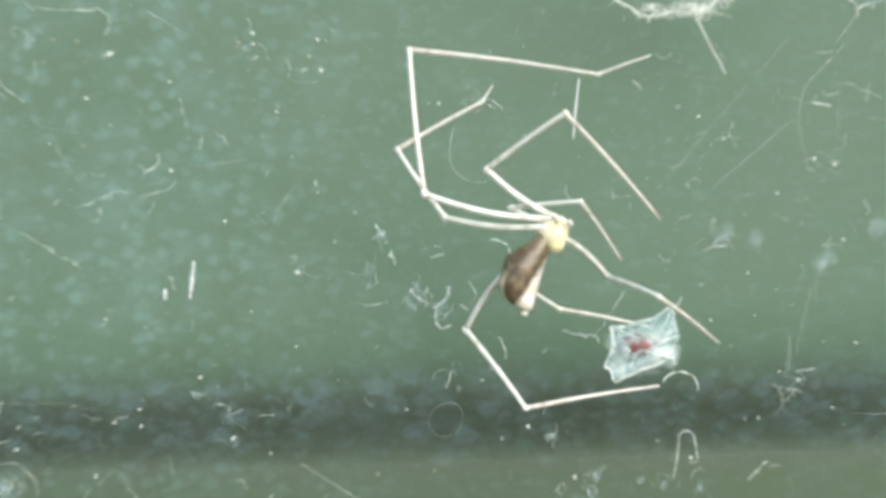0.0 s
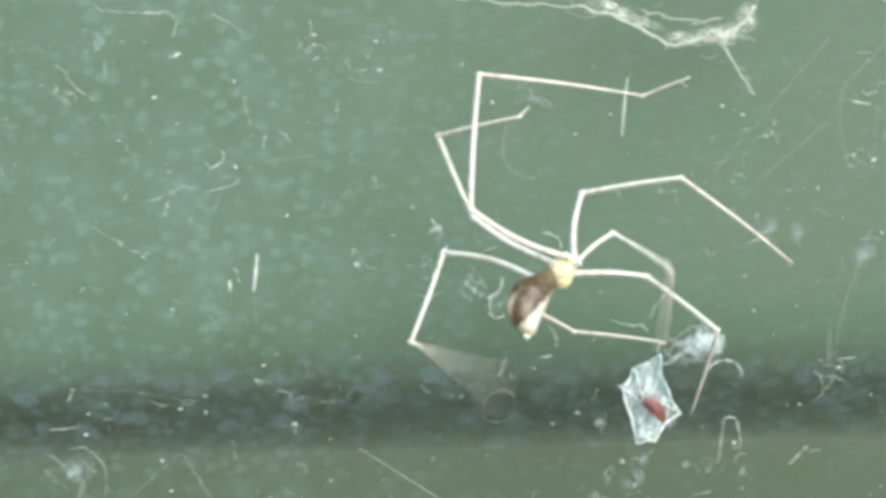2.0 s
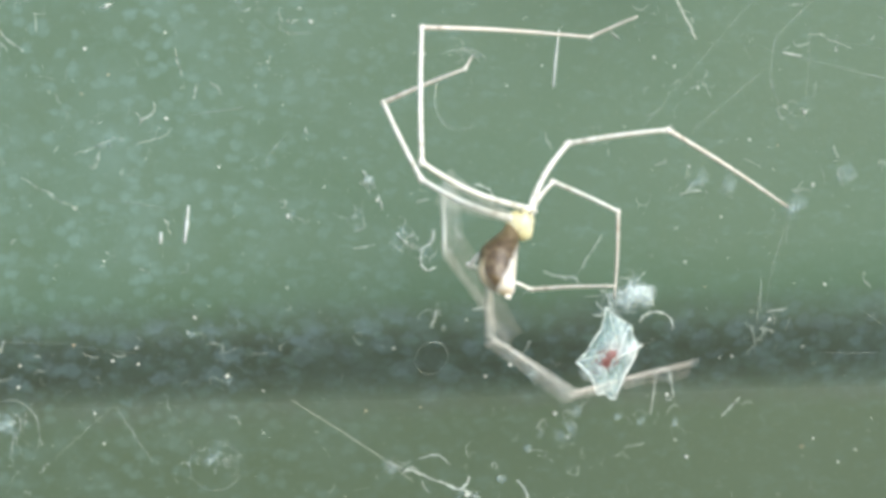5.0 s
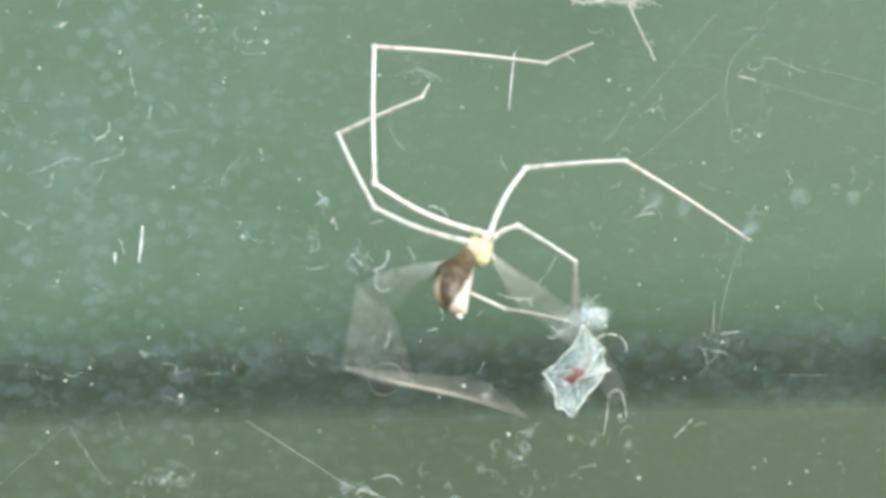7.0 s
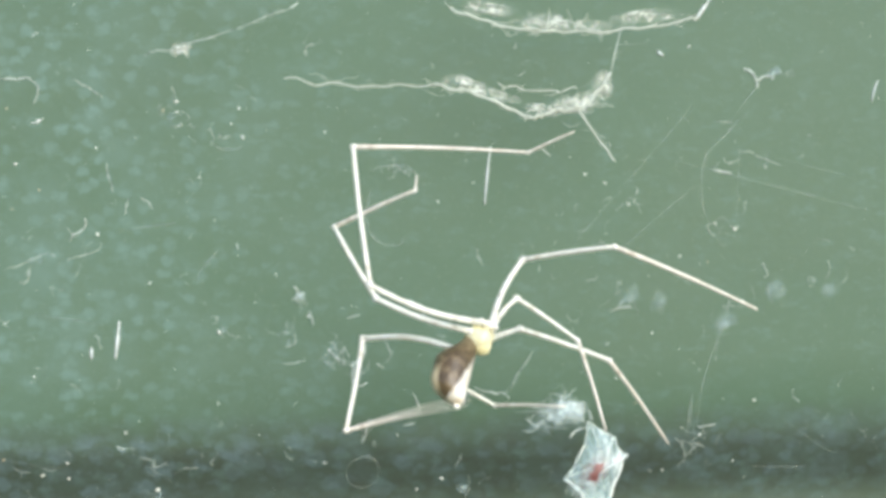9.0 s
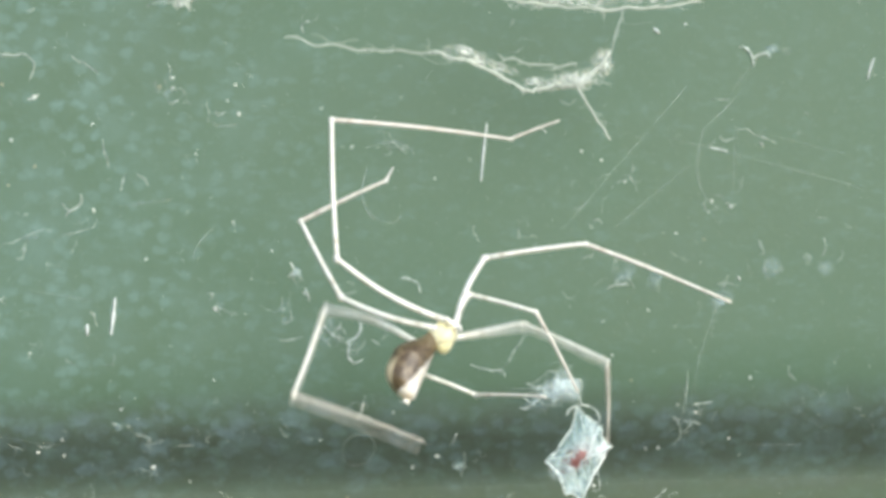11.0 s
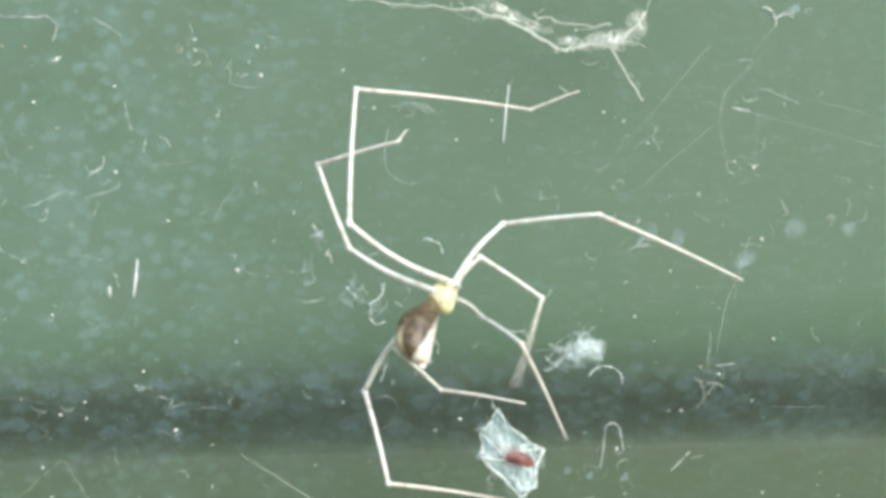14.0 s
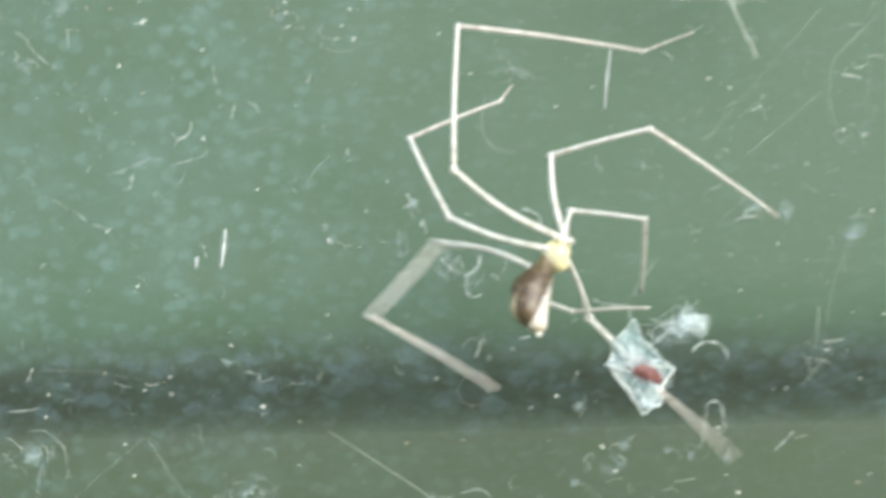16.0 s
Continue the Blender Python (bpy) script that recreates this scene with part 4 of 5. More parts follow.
def build_cobweb():
    strand([(-25.0, 0, 1.7), (-12.0, 0.3, 1.6)], 0.3, 0.075, 1.2, 3)
    strand([(-12.0, 0.3, 1.6), (-3.4, 0, -1.0)], -0.5, 0.14, 2.2, 8)
    strand([(-3.4, 0, -1.0), (-0.8, 0, -0.2)], 0.2, 0.17, 3, 5)
    strand([(-0.8, 0, -0.2), (2.2, 0, 0.4)], 0.3, 0.17, 6, 6)
    strand([(1.8, 0, 0.2), (3.9, 0, 3.2)], 0.2, 0.15, 3, 7)
    strand([(1.2, 0, -0.2), (4.6, 0.4, -4.6)], 0.1, 0.10, 1.2, 9)
    strand([(-10.5, 0.5, 8.6), (-1.2, 0, 6.8)], 0.6, 0.14, 3, 12)
    strand([(-1.2, 0, 6.8), (11.5, 0.5, 8.4)], 0.5, 0.12, 2.5, 13)
    strand([(-6.0, 0.4, 2.0), (1.0, 0.2, 1.8)], 0.5, 0.07, 2, 14)
    strand([(3.9, 0, 3.2), (5.0, 0.6, 8.5)], 0.1, 0.06, 1, 15)
    strand([(-37.5, 1.0, 3.4), (-24.0, 1.0, 8.6)], 0.4, 0.055, 1.4, 16)
    for k, (dx, dz, w, h, a) in enumerate(((0.7, 0.3, 2.2, 1.0, -12), (-1.8, -0.2, 2.4, 0.6, 15), (3.0, 1.8, 0.8, 1.6, -30), (-6.0, 0.9, 3.5, 0.5, 16), (-0.8, 7.1, 4.8, 0.9, 3), (7.0, 8.0, 4.5, 0.6, -8), (-6.5, 8.2, 3.4, 0.7, 10), (-32.8, 4.0, 1.6, 0.6, -20), (0.4, 0.2, 1.9, 0.9, 10), (1.6, 0.7, 1.5, 0.9, -40), (-8.5, 1.6, 3.0, 0.9, 14), (3.3, 2.4, 0.7, 1.6, -32))):
        part("silk_film", film(bmesh.new(), (dx, 0.1, dz), (w, h, 0.4), 1.7 * k, a), CREAM_FILM, cobweb, "gauzy cream film")
    rnd = random.Random(21)
    part("tangle", tangle(bmesh.new(), (0.6, 0, 0.4), (1.2, 0.4, 0.5), 12, 0.028, rnd, 160, 1.6), WARM_SILK, cobweb, "dense knot of cream silk")
    part("tangle", tangle(bmesh.new(), (-1.5, 0, 7.0), (3.2, 0.5, 0.6), 16, 0.03, rnd, 160, 1.6), WARM_SILK, cobweb)
    part("tangle", tangle(bmesh.new(), (-32.8, 1.0, 4.0), (0.8, 0.4, 0.4), 12, 0.05, rnd, 160, 1.0), WARM_SILK, cobweb)


build_cobweb()


# ---- movement ----
BODY_1 = [
    (0, 10.46, -20.00, 3.59, 23.7),
    (0.1, 10.46, -20.00, 3.59, 23.7),
    (0.3, 14.00, -20.00, 3.00, 36.0),
    (0.5, 7.22, -20.00, 0.08, 40.4),
    (1, 8.51, -20.00, -1.14, 31.3),
    (1.2, 8.45, -20.00, -0.40, 32.0),
    (1.4, 8.20, -20.00, -0.05, 32.4),
    (1.5, 8.49, -20.00, -0.29, 32.6),
    (2, 6.91, -20.00, 0.21, 32.7),
    (2.5, 5.92, -20.00, 1.02, 25.1),
    (3, 7.85, -20.00, -0.06, 32.6),
    (3.5, 7.79, -20.00, 0.72, 27.4),
    (4, 9.10, -20.00, -0.71, 13.4),
    (4.2, 9.41, -20.00, -0.28, 13.4),
]
BODY_2 = [
    (6.3, 9.50, -20.00, 0.20, 17.0),
    (6.5, 9.44, -20.00, -0.21, 17.7),
    (7, 9.76, -20.00, -0.01, 20.5),
    (7.5, 10.13, -20.00, 0.01, 23.5),
    (8, 9.95, -20.00, 1.07, 21.7),
    (8.2, 10.05, -20.00, 1.40, 24.0),
    (8.5, 10.30, -20.00, 3.04, 29.1),
    (9, 11.89, -20.00, 0.96, 23.9),
]
BODY_3 = [
    (11.5, 8.82, -20.00, -1.22, 34.3),
    (12, 8.88, -20.00, -1.38, 26.1),
    (12.5, 8.54, -20.00, -1.01, 31.8),
    (13, 8.83, -20.00, 0.35, 40.5),
    (13.5, 5.35, -20.00, -0.00, 35.2),
    (14, 7.42, -20.00, -1.38, 20.7),
    (14.5, 7.65, -20.00, -0.57, 20.9),
    (15, 8.26, -20.00, -0.59, 21.2),
    (15.5, 7.98, -20.00, -0.49, 22.1),
    (16, 7.88, -20.00, -0.46, 16.0),
]
BODY = BODY_1 + BODY_2 + BODY_3
PREY_1 = [
    (0, 17.50, -15.00, -4.99, 40),
    (0.3, 18.00, -15.00, -4.00, 25),
    (0.5, 9.60, -15.00, -11.78, -14),
    (1, 13.90, -15.00, -12.10, -5),
    (1.5, 16.72, -15.00, -10.67, -12),
    (2, 14.21, -15.00, -10.47, 12),
    (2.5, 9.97, -15.00, -11.07, -20),
    (3, 16.10, -15.00, -10.20, 15),
    (3.5, 14.26, -15.00, -9.90, 28),
    (4, 15.81, -15.00, -10.98, 4),
]
PREY_2 = [
    (6.5, 18.96, -15.00, -10.36, 24),
    (7, 17.91, -15.00, -10.26, 10),
    (7.5, 20.09, -15.00, -8.82, -10),
    (8, 18.44, -15.00, -9.04, -14),
    (8.5, 19.99, -15.00, -5.66, -15),
    (9, 21.54, -15.00, -10.01, -8),
]
PREY_3 = [
    (11.5, 20.28, -15.00, -11.30, 0),
    (12, 17.71, -15.00, -13.71, -5),
    (12.5, 17.95, -15.00, -11.80, 1),
    (13, 15.68, -15.00, -12.02, -6),
    (13.5, 9.19, -15.00, -13.71, -2),
    (14, 12.99, -15.00, -14.38, -18),
    (14.5, 13.65, -15.00, -12.91, 5),
    (15, 14.18, -15.00, -9.23, -8),
    (15.5, 14.65, -15.00, -10.60, 0),
    (16, 14.73, -15.00, -9.41, -9),
]
PREY = PREY_1 + PREY_2 + PREY_3
GAIT_A_1 = [
    (0, 169.3, -1.2, 95.7, 3.4, -8.0, -3.0, 19.2, -6.5),
    (0.1, 169.3, -1.2, 95.7, 3.4, -8.0, -3.0, 19.2, -6.5),
    (0.3, 175.1, -0.0, 117.3, 0.0, 0.9, -0.0, 25.0, -0.0),
    (0.5, 152.4, -9.2, 87.3, 11.8, -10.3, 1.8, 19.9, -32.5),
    (1, 160.0, -34.1, 90.2, 19.0, 0.8, 19.5, 27.7, -31.0),
    (1.5, 155.3, -24.7, 90.0, 13.3, -3.9, 16.5, 23.8, -24.1),
    (2, 154.7, -33.5, 86.2, 16.7, -5.7, 23.8, 20.3, -20.1),
    (2.5, 148.7, -34.0, 83.9, 13.3, -8.8, 20.0, 18.0, -29.2),
    (3, 155.5, -26.1, 88.0, 15.4, -4.7, 17.1, 20.6, -26.1),
    (3.467, 151.2, -27.4, 87.3, 4.4, -10.7, 15.0, 18.9, -33.7),
    (3.5, 151.2, -27.4, 87.1, 15.2, -7.7, 14.3, 19.0, -32.4),
    (3.533, 151.2, -27.4, 86.9, 26.1, -4.8, 13.6, 19.1, -31.2),
]
GAIT_A_2 = [
    (4, 156.5, -33.0, 90.4, 17.3, -1.4, 19.9, 22.7, -12.5),
    (6.5, 157.5, -33.8, 89.1, 15.1, -2.3, 23.2, 22.5, -19.0),
    (7, 156.2, -25.3, 90.4, 13.7, -3.9, 17.8, 22.7, -18.8),
    (7.5, 156.3, -20.1, 91.3, 11.7, -4.3, 13.8, 21.8, -20.3),
    (8, 156.7, -27.3, 91.6, 9.1, -6.3, 16.0, 18.8, -24.2),
    (8.5, 156.3, -6.3, 91.0, 7.5, -6.3, 5.6, 18.3, -19.2),
    (9, 161.5, -22.6, 97.0, 10.0, -1.2, 15.8, 23.8, -19.3),
    (11.5, 149.5, -8.4, 91.3, 6.1, -6.2, 8.1, 20.3, -5.5),
    (12, 158.9, -30.9, 91.0, 17.3, -0.8, 19.3, 25.1, -20.9),
    (12.5, 153.4, -33.3, 89.3, 17.6, -1.9, 19.6, 23.9, -23.7),
]
GAIT_A_3 = [
    (13, 149.1, -23.3, 88.4, 12.6, -5.7, 18.1, 20.0, -21.4),
    (13.5, 141.5, -27.4, 84.8, 17.1, -9.2, 12.0, 18.1, -20.4),
    (14, 150.0, -31.4, 87.5, 17.5, -5.5, 15.7, 20.2, -16.9),
    (14.5, 148.4, -30.9, 88.5, 15.5, -5.1, 14.1, 21.6, -21.7),
    (15, 149.7, -24.8, 90.0, 13.1, -4.7, 8.6, 22.1, -23.1),
    (15.5, 147.6, -24.3, 88.9, 12.3, -5.9, 11.4, 21.0, -12.0),
    (16, 148.8, -23.6, 88.4, 10.4, -6.8, 9.0, 19.7, -24.3),
]
GAIT_A = GAIT_A_1 + GAIT_A_2 + GAIT_A_3
GAIT_B_1 = [
    (0, 173.6, 18.9, 124.4, 24.0, 28.9, -2.8, 57.2, -4.6),
    (0.1, 173.6, 18.9, 124.4, 24.0, 28.9, -2.8, 57.2, -4.6),
    (0.3, 171.1, 0.0, 126.1, 0.0, 34.0, -40.7, 45.0, -20.5),
    (0.5, 151.6, 15.2, 113.2, 18.4, 16.6, -29.7, 55.5, 59.8),
    (1, 153.9, 21.4, 113.4, -2.5, 22.9, -36.0, 64.5, 29.6),
    (1.5, 157.1, 3.8, 116.8, 23.3, 24.7, -12.9, 60.4, 23.7),
    (2, 149.8, 23.3, 113.2, -3.3, 10.9, -29.7, 49.8, 44.0),
    (2.5, 144.0, 8.6, 105.6, 23.1, 4.9, -37.7, 53.5, 27.6),
    (3, 160.2, 14.8, 116.3, 17.0, 22.7, -17.7, 65.5, -5.0),
    (3.5, 154.2, 20.1, 114.4, 2.5, 10.3, -25.9, 48.1, 38.6),
    (4, 155.5, 16.1, 116.0, 10.8, 20.9, -21.5, 60.0, 42.2),
    (6.5, 156.7, 14.6, 115.7, 17.0, 19.8, -25.5, 62.7, 31.4),
]
GAIT_B_2 = [
    (7, 160.2, -0.9, 116.5, 22.4, 23.1, -16.1, 62.3, 32.1),
    (7.5, 163.1, 9.6, 118.6, 19.8, 25.0, -14.2, 57.8, -3.6),
    (8, 159.9, 13.6, 117.4, 19.6, 21.5, -18.1, 60.7, 22.5),
    (8.5, 167.0, 11.2, 119.1, 22.4, 25.1, -1.3, 58.1, -2.8),
    (9, 160.9, 4.2, 120.4, 22.7, 23.8, -21.2, 83.4, 33.7),
    (11.5, 162.1, 15.7, 117.3, 11.3, 25.6, -1.1, 60.8, 34.9),
    (12, 156.3, 19.9, 113.7, -3.6, 17.2, -36.3, 69.1, -4.2),
    (12.5, 149.8, 13.5, 113.2, 7.4, 11.8, -36.5, 58.9, 29.9),
    (13, 150.3, 7.0, 111.5, 16.6, 7.8, -37.0, 57.4, 48.9),
    (13.5, 145.3, 15.3, 105.5, 14.7, 3.7, -29.4, 49.8, 21.7),
]
GAIT_B_3 = [
    (14, 153.6, 19.7, 110.2, -3.4, 14.4, -28.9, 54.9, 39.6),
    (14.5, 152.9, 16.3, 112.0, 11.4, 15.4, -25.4, 54.2, 38.4),
    (15, 158.9, 19.2, 114.8, 9.8, 21.4, -16.4, 59.5, 25.1),
    (15.5, 160.4, 13.9, 115.1, 10.6, 21.2, -8.4, 52.7, 6.1),
    (16, 161.9, 15.0, 116.3, 15.1, 22.2, -3.2, 53.5, -4.9),
]
GAIT_B = GAIT_B_1 + GAIT_B_2 + GAIT_B_3
GAIT_C_1 = [
    (0, 145.9, -0.9, 34.6, -31.8, -45.7, 30.7),
    (0.1, 145.9, -0.9, 34.6, -31.8, -45.7, 30.7),
    (0.3, 152.0, -0.0, 79.3, -31.6, -52.1, 25.5),
    (0.5, 125.0, -0.3, 43.6, -31.7, -33.7, 21.5),
    (1, 92.8, 43.3, 16.6, -17.6, -29.5, 28.1),
    (1.5, 83.6, 33.3, 11.0, -22.2, -33.6, 27.2),
    (2, 81.5, 38.5, 8.1, -15.9, -35.9, 21.1),
    (2.5, 69.1, 26.1, 5.1, -22.8, -35.5, 14.9),
    (3, 68.3, 29.9, 6.5, -18.9, -32.4, 20.6),
    (3.5, 67.5, 22.5, 3.2, -17.0, -35.3, 13.5),
    (4, 62.8, 30.5, 7.4, -15.0, -31.6, 18.3),
    (6.5, 55.2, 23.5, 4.9, -19.7, -31.0, 20.4),
    (7, 60.8, 28.5, 3.9, -19.1, -31.4, 12.3),
    (7.5, 60.7, 26.5, 6.7, -18.2, -31.5, 11.4),
    (8, 58.2, 33.0, 3.8, -18.0, -29.5, 8.5),
    (8.5, 62.1, 28.1, 6.0, -23.5, -26.4, 6.2),
]
GAIT_C_2 = [
    (9, 62.4, 34.0, 8.2, -28.9, -23.7, 4.2),
    (11.5, 65.1, 33.0, 7.8, -5.0, -22.1, -8.0),
    (12, 56.5, 36.2, 6.4, -27.4, -24.6, -7.8),
    (12.467, 56.4, 21.6, 5.0, -21.8, -19.2, 14.0),
    (12.5, 56.4, 21.6, 5.0, -21.8, -23.8, 10.4),
    (12.533, 56.4, 21.6, 5.0, -21.8, -28.3, 6.7),
    (13, 57.1, 24.1, 5.6, -15.9, -26.1, 2.5),
    (13.5, 49.9, 14.5, 2.8, -20.5, -27.4, 7.7),
    (14, 49.9, 28.1, 5.1, -23.7, -24.8, -0.4),
    (14.5, 46.6, 6.1, 5.2, -9.5, -23.4, 8.8),
    (15, 48.8, 12.8, 8.1, -6.6, -21.7, 11.4),
    (15.5, 42.0, 4.7, 6.3, -16.7, -21.0, 24.1),
    (16, 98.8, 20.3, 14.2, -22.7, -32.9, 14.7),
]
GAIT_C = GAIT_C_1 + GAIT_C_2
GAIT_D_1 = [
    (0, 160.1, 10.0, 3.9, -30.5, -52.5, 42.6),
    (0.5, 120.0, 56.9, -43.9, -45.4, -99.6, 46.3),
    (1, 50.1, 45.7, -32.3, -23.2, -104.6, 27.4),
    (1.467, 50.5, 51.0, -25.3, -14.9, -94.1, 48.8),
    (1.5, 50.5, 51.0, -25.3, -14.9, -85.8, 48.5),
    (1.533, 50.5, 51.0, -25.3, -14.9, -77.6, 47.7),
    (1.967, 39.1, 22.2, -25.8, -44.7, -99.3, 15.7),
    (2, 39.1, 22.2, -33.2, -28.1, -94.6, 29.0),
    (2.033, 39.1, 22.2, -38.5, -11.3, -88.6, 42.1),
    (2.5, 54.2, -3.2, -38.7, -31.8, -100.0, 8.3),
    (2.967, 49.9, 46.7, -27.3, -5.0, -93.4, 45.1),
    (3, 49.9, 46.7, -27.3, -5.0, -84.6, 44.6),
    (3.033, 49.9, 46.7, -27.3, -5.0, -76.0, 43.5),
    (3.5, 43.1, 22.1, -36.0, -4.1, -77.3, 35.5),
]
GAIT_D_2 = [
    (4, 62.3, 47.0, -30.2, -15.6, -97.5, 19.3),
    (6.5, 40.9, 32.4, -22.2, -24.0, -77.0, 35.0),
    (6.967, 25.9, 52.7, -32.7, -28.5, -95.1, 48.2),
    (7, 25.9, 52.7, -32.7, -28.5, -86.7, 48.1),
    (7.033, 25.9, 52.7, -32.7, -28.5, -78.5, 47.4),
    (7.5, 68.4, 50.6, -21.6, -26.0, -78.1, 43.3),
    (8, 67.5, 53.3, -29.5, -22.6, -88.2, 22.6),
    (8.5, 88.1, 54.5, -22.5, -14.1, -81.8, 29.6),
    (9, 48.8, 41.4, -35.2, -5.0, -73.2, -5.8),
    (11.5, 68.0, 46.6, -12.2, -27.5, -61.0, 18.9),
    (12, 25.7, 48.9, -34.2, -16.1, -92.9, 31.1),
    (12.467, 31.9, -2.9, -17.7, -50.6, -88.7, 34.8),
    (12.5, 31.9, -2.9, -26.3, -29.3, -89.4, 45.0),
    (12.533, 31.9, -2.9, -31.8, -7.7, -90.4, 55.3),
]
GAIT_D_3 = [
    (13, 64.6, -2.3, -28.3, -25.0, -101.7, -1.3),
    (13.467, 42.6, 17.9, -48.1, -37.0, -115.2, -1.7),
    (13.5, 42.6, 17.9, -42.7, -26.4, -112.0, -1.7),
    (13.533, 42.6, 17.9, -38.3, -15.6, -108.8, -1.8),
    (13.967, 49.7, 41.5, -33.8, -3.0, -112.8, -8.0),
    (14, 49.7, 41.5, -33.8, -3.0, -107.2, 4.7),
    (14.033, 49.7, 41.5, -33.8, -3.0, -101.4, 17.3),
    (14.5, 59.8, 38.7, -23.6, -22.1, -100.0, 25.8),
    (15, 79.6, 40.8, -11.5, -11.9, -88.7, 23.2),
    (15.5, 77.0, 43.8, -9.0, -13.6, -90.6, 4.0),
    (16, 80.1, 51.4, -7.1, -18.2, -88.7, 40.3),
]
GAIT_D = GAIT_D_1 + GAIT_D_2 + GAIT_D_3
GAIT_E_1 = [
    (0, -38.5, 49.1, -24.1, -61.8, -35.0, 49.1),
    (0.1, -38.5, 49.1, -24.1, -61.8, -35.0, 49.1),
    (0.3, -56.6, 54.2, -26.6, -55.2, -45.0, 65.4),
    (0.5, -79.6, 23.0, -50.5, -34.5, -64.1, 58.2),
    (1, -14.9, 23.3, -37.3, -42.4, -123.1, 51.7),
    (1.467, 153.0, 23.1, -89.2, -59.1, -69.5, -4.6),
    (1.5, 150.8, 25.0, -86.2, -59.6, -63.3, -4.8),
    (1.533, 148.6, 26.9, -83.1, -60.1, -57.1, -4.9),
    (2, -2.3, 31.6, -38.9, -29.6, -102.0, 43.6),
    (2.5, 2.5, 54.6, -35.2, -6.5, -84.1, 37.3),
    (3, 152.2, 25.3, -86.5, -56.5, -65.2, -4.4),
    (3.467, 6.3, 46.0, -29.9, -11.9, -92.0, 46.3),
    (3.5, 6.3, 45.9, -29.9, -11.9, -83.5, 45.8),
    (3.533, 6.3, 45.9, -29.9, -11.9, -75.4, 44.6),
    (4, -45.5, 57.3, -38.1, -19.0, -55.8, 32.0),
    (6.467, 175.0, 30.0, -125.0, -48.0, -12.0, 8.0),
    (6.5, 158.0, 17.0, -91.0, -53.0, -51.0, 15.0),
    (6.533, 140.0, 4.0, -60.0, -58.0, -92.0, 22.0),
]
GAIT_E_2 = [
    (6.967, -26.7, 37.1, -42.7, -52.2, -59.5, 49.3),
    (7, -45.4, 41.4, -39.4, -50.8, -56.1, 50.9),
    (7.033, -65.8, 41.9, -36.3, -49.3, -52.6, 52.4),
    (7.467, 173.1, 41.4, -63.7, -36.0, -52.2, -5.9),
    (7.5, 179.8, 50.5, -53.9, -50.1, -49.5, -6.0),
    (7.533, -169.9, 59.2, -36.5, -62.6, -46.8, -6.1),
    (8, -37.5, 62.7, -28.2, -48.9, -48.1, 22.1),
    (8.5, 155.4, -15.5, -90.9, -55.3, -55.6, 23.6),
    (9, 12.0, 66.8, -19.5, -5.9, -53.4, 26.8),
    (11.467, 154.5, -14.4, -149.5, -57.5, -53.0, 21.5),
    (11.5, 148.7, -15.9, -142.1, -61.1, -48.4, 27.4),
    (11.533, 142.7, -17.2, -133.0, -64.1, -43.4, 33.1),
    (12, -14.7, 52.7, -31.3, -36.1, -46.4, 45.3),
    (12.5, 10.1, 34.1, -23.4, -23.4, -86.1, 41.5),
]
GAIT_E_3 = [
    (13, 13.7, 41.4, -31.2, -4.5, -77.6, 34.4),
    (13.467, -24.1, 60.1, -42.1, -67.4, -80.5, 27.5),
    (13.5, -24.0, 60.1, -42.1, -67.4, -73.5, 27.8),
    (13.533, -24.0, 60.0, -42.1, -67.4, -66.5, 27.6),
    (14, -32.1, 66.8, -34.0, -62.2, -64.0, 28.7),
    (14.467, -71.9, 46.5, -49.3, -52.6, -52.3, 23.3),
    (14.5, -53.7, 47.3, -42.3, -52.6, -56.0, 22.1),
    (14.533, -36.1, 45.0, -35.3, -52.3, -59.5, 20.8),
    (14.967, 150.9, 21.9, -106.3, -65.8, -53.8, 31.2),
    (15, 150.9, 21.9, -90.8, -69.0, -53.1, 32.2),
    (15.033, 150.9, 21.9, -71.7, -70.5, -52.4, 33.2),
    (15.467, -120.2, 43.5, -78.7, -52.7, -53.8, 50.8),
    (15.5, -118.0, 49.7, -70.8, -54.2, -55.2, 44.3),
    (15.533, -115.3, 55.6, -62.5, -55.1, -56.3, 37.8),
]
GAIT_E_4 = [
    (15.967, -65.4, 44.6, -48.2, -6.1, -47.6, 30.2),
    (16, -65.4, 44.6, -46.1, -6.2, -41.5, 28.4),
]
GAIT_E = GAIT_E_1 + GAIT_E_2 + GAIT_E_3 + GAIT_E_4
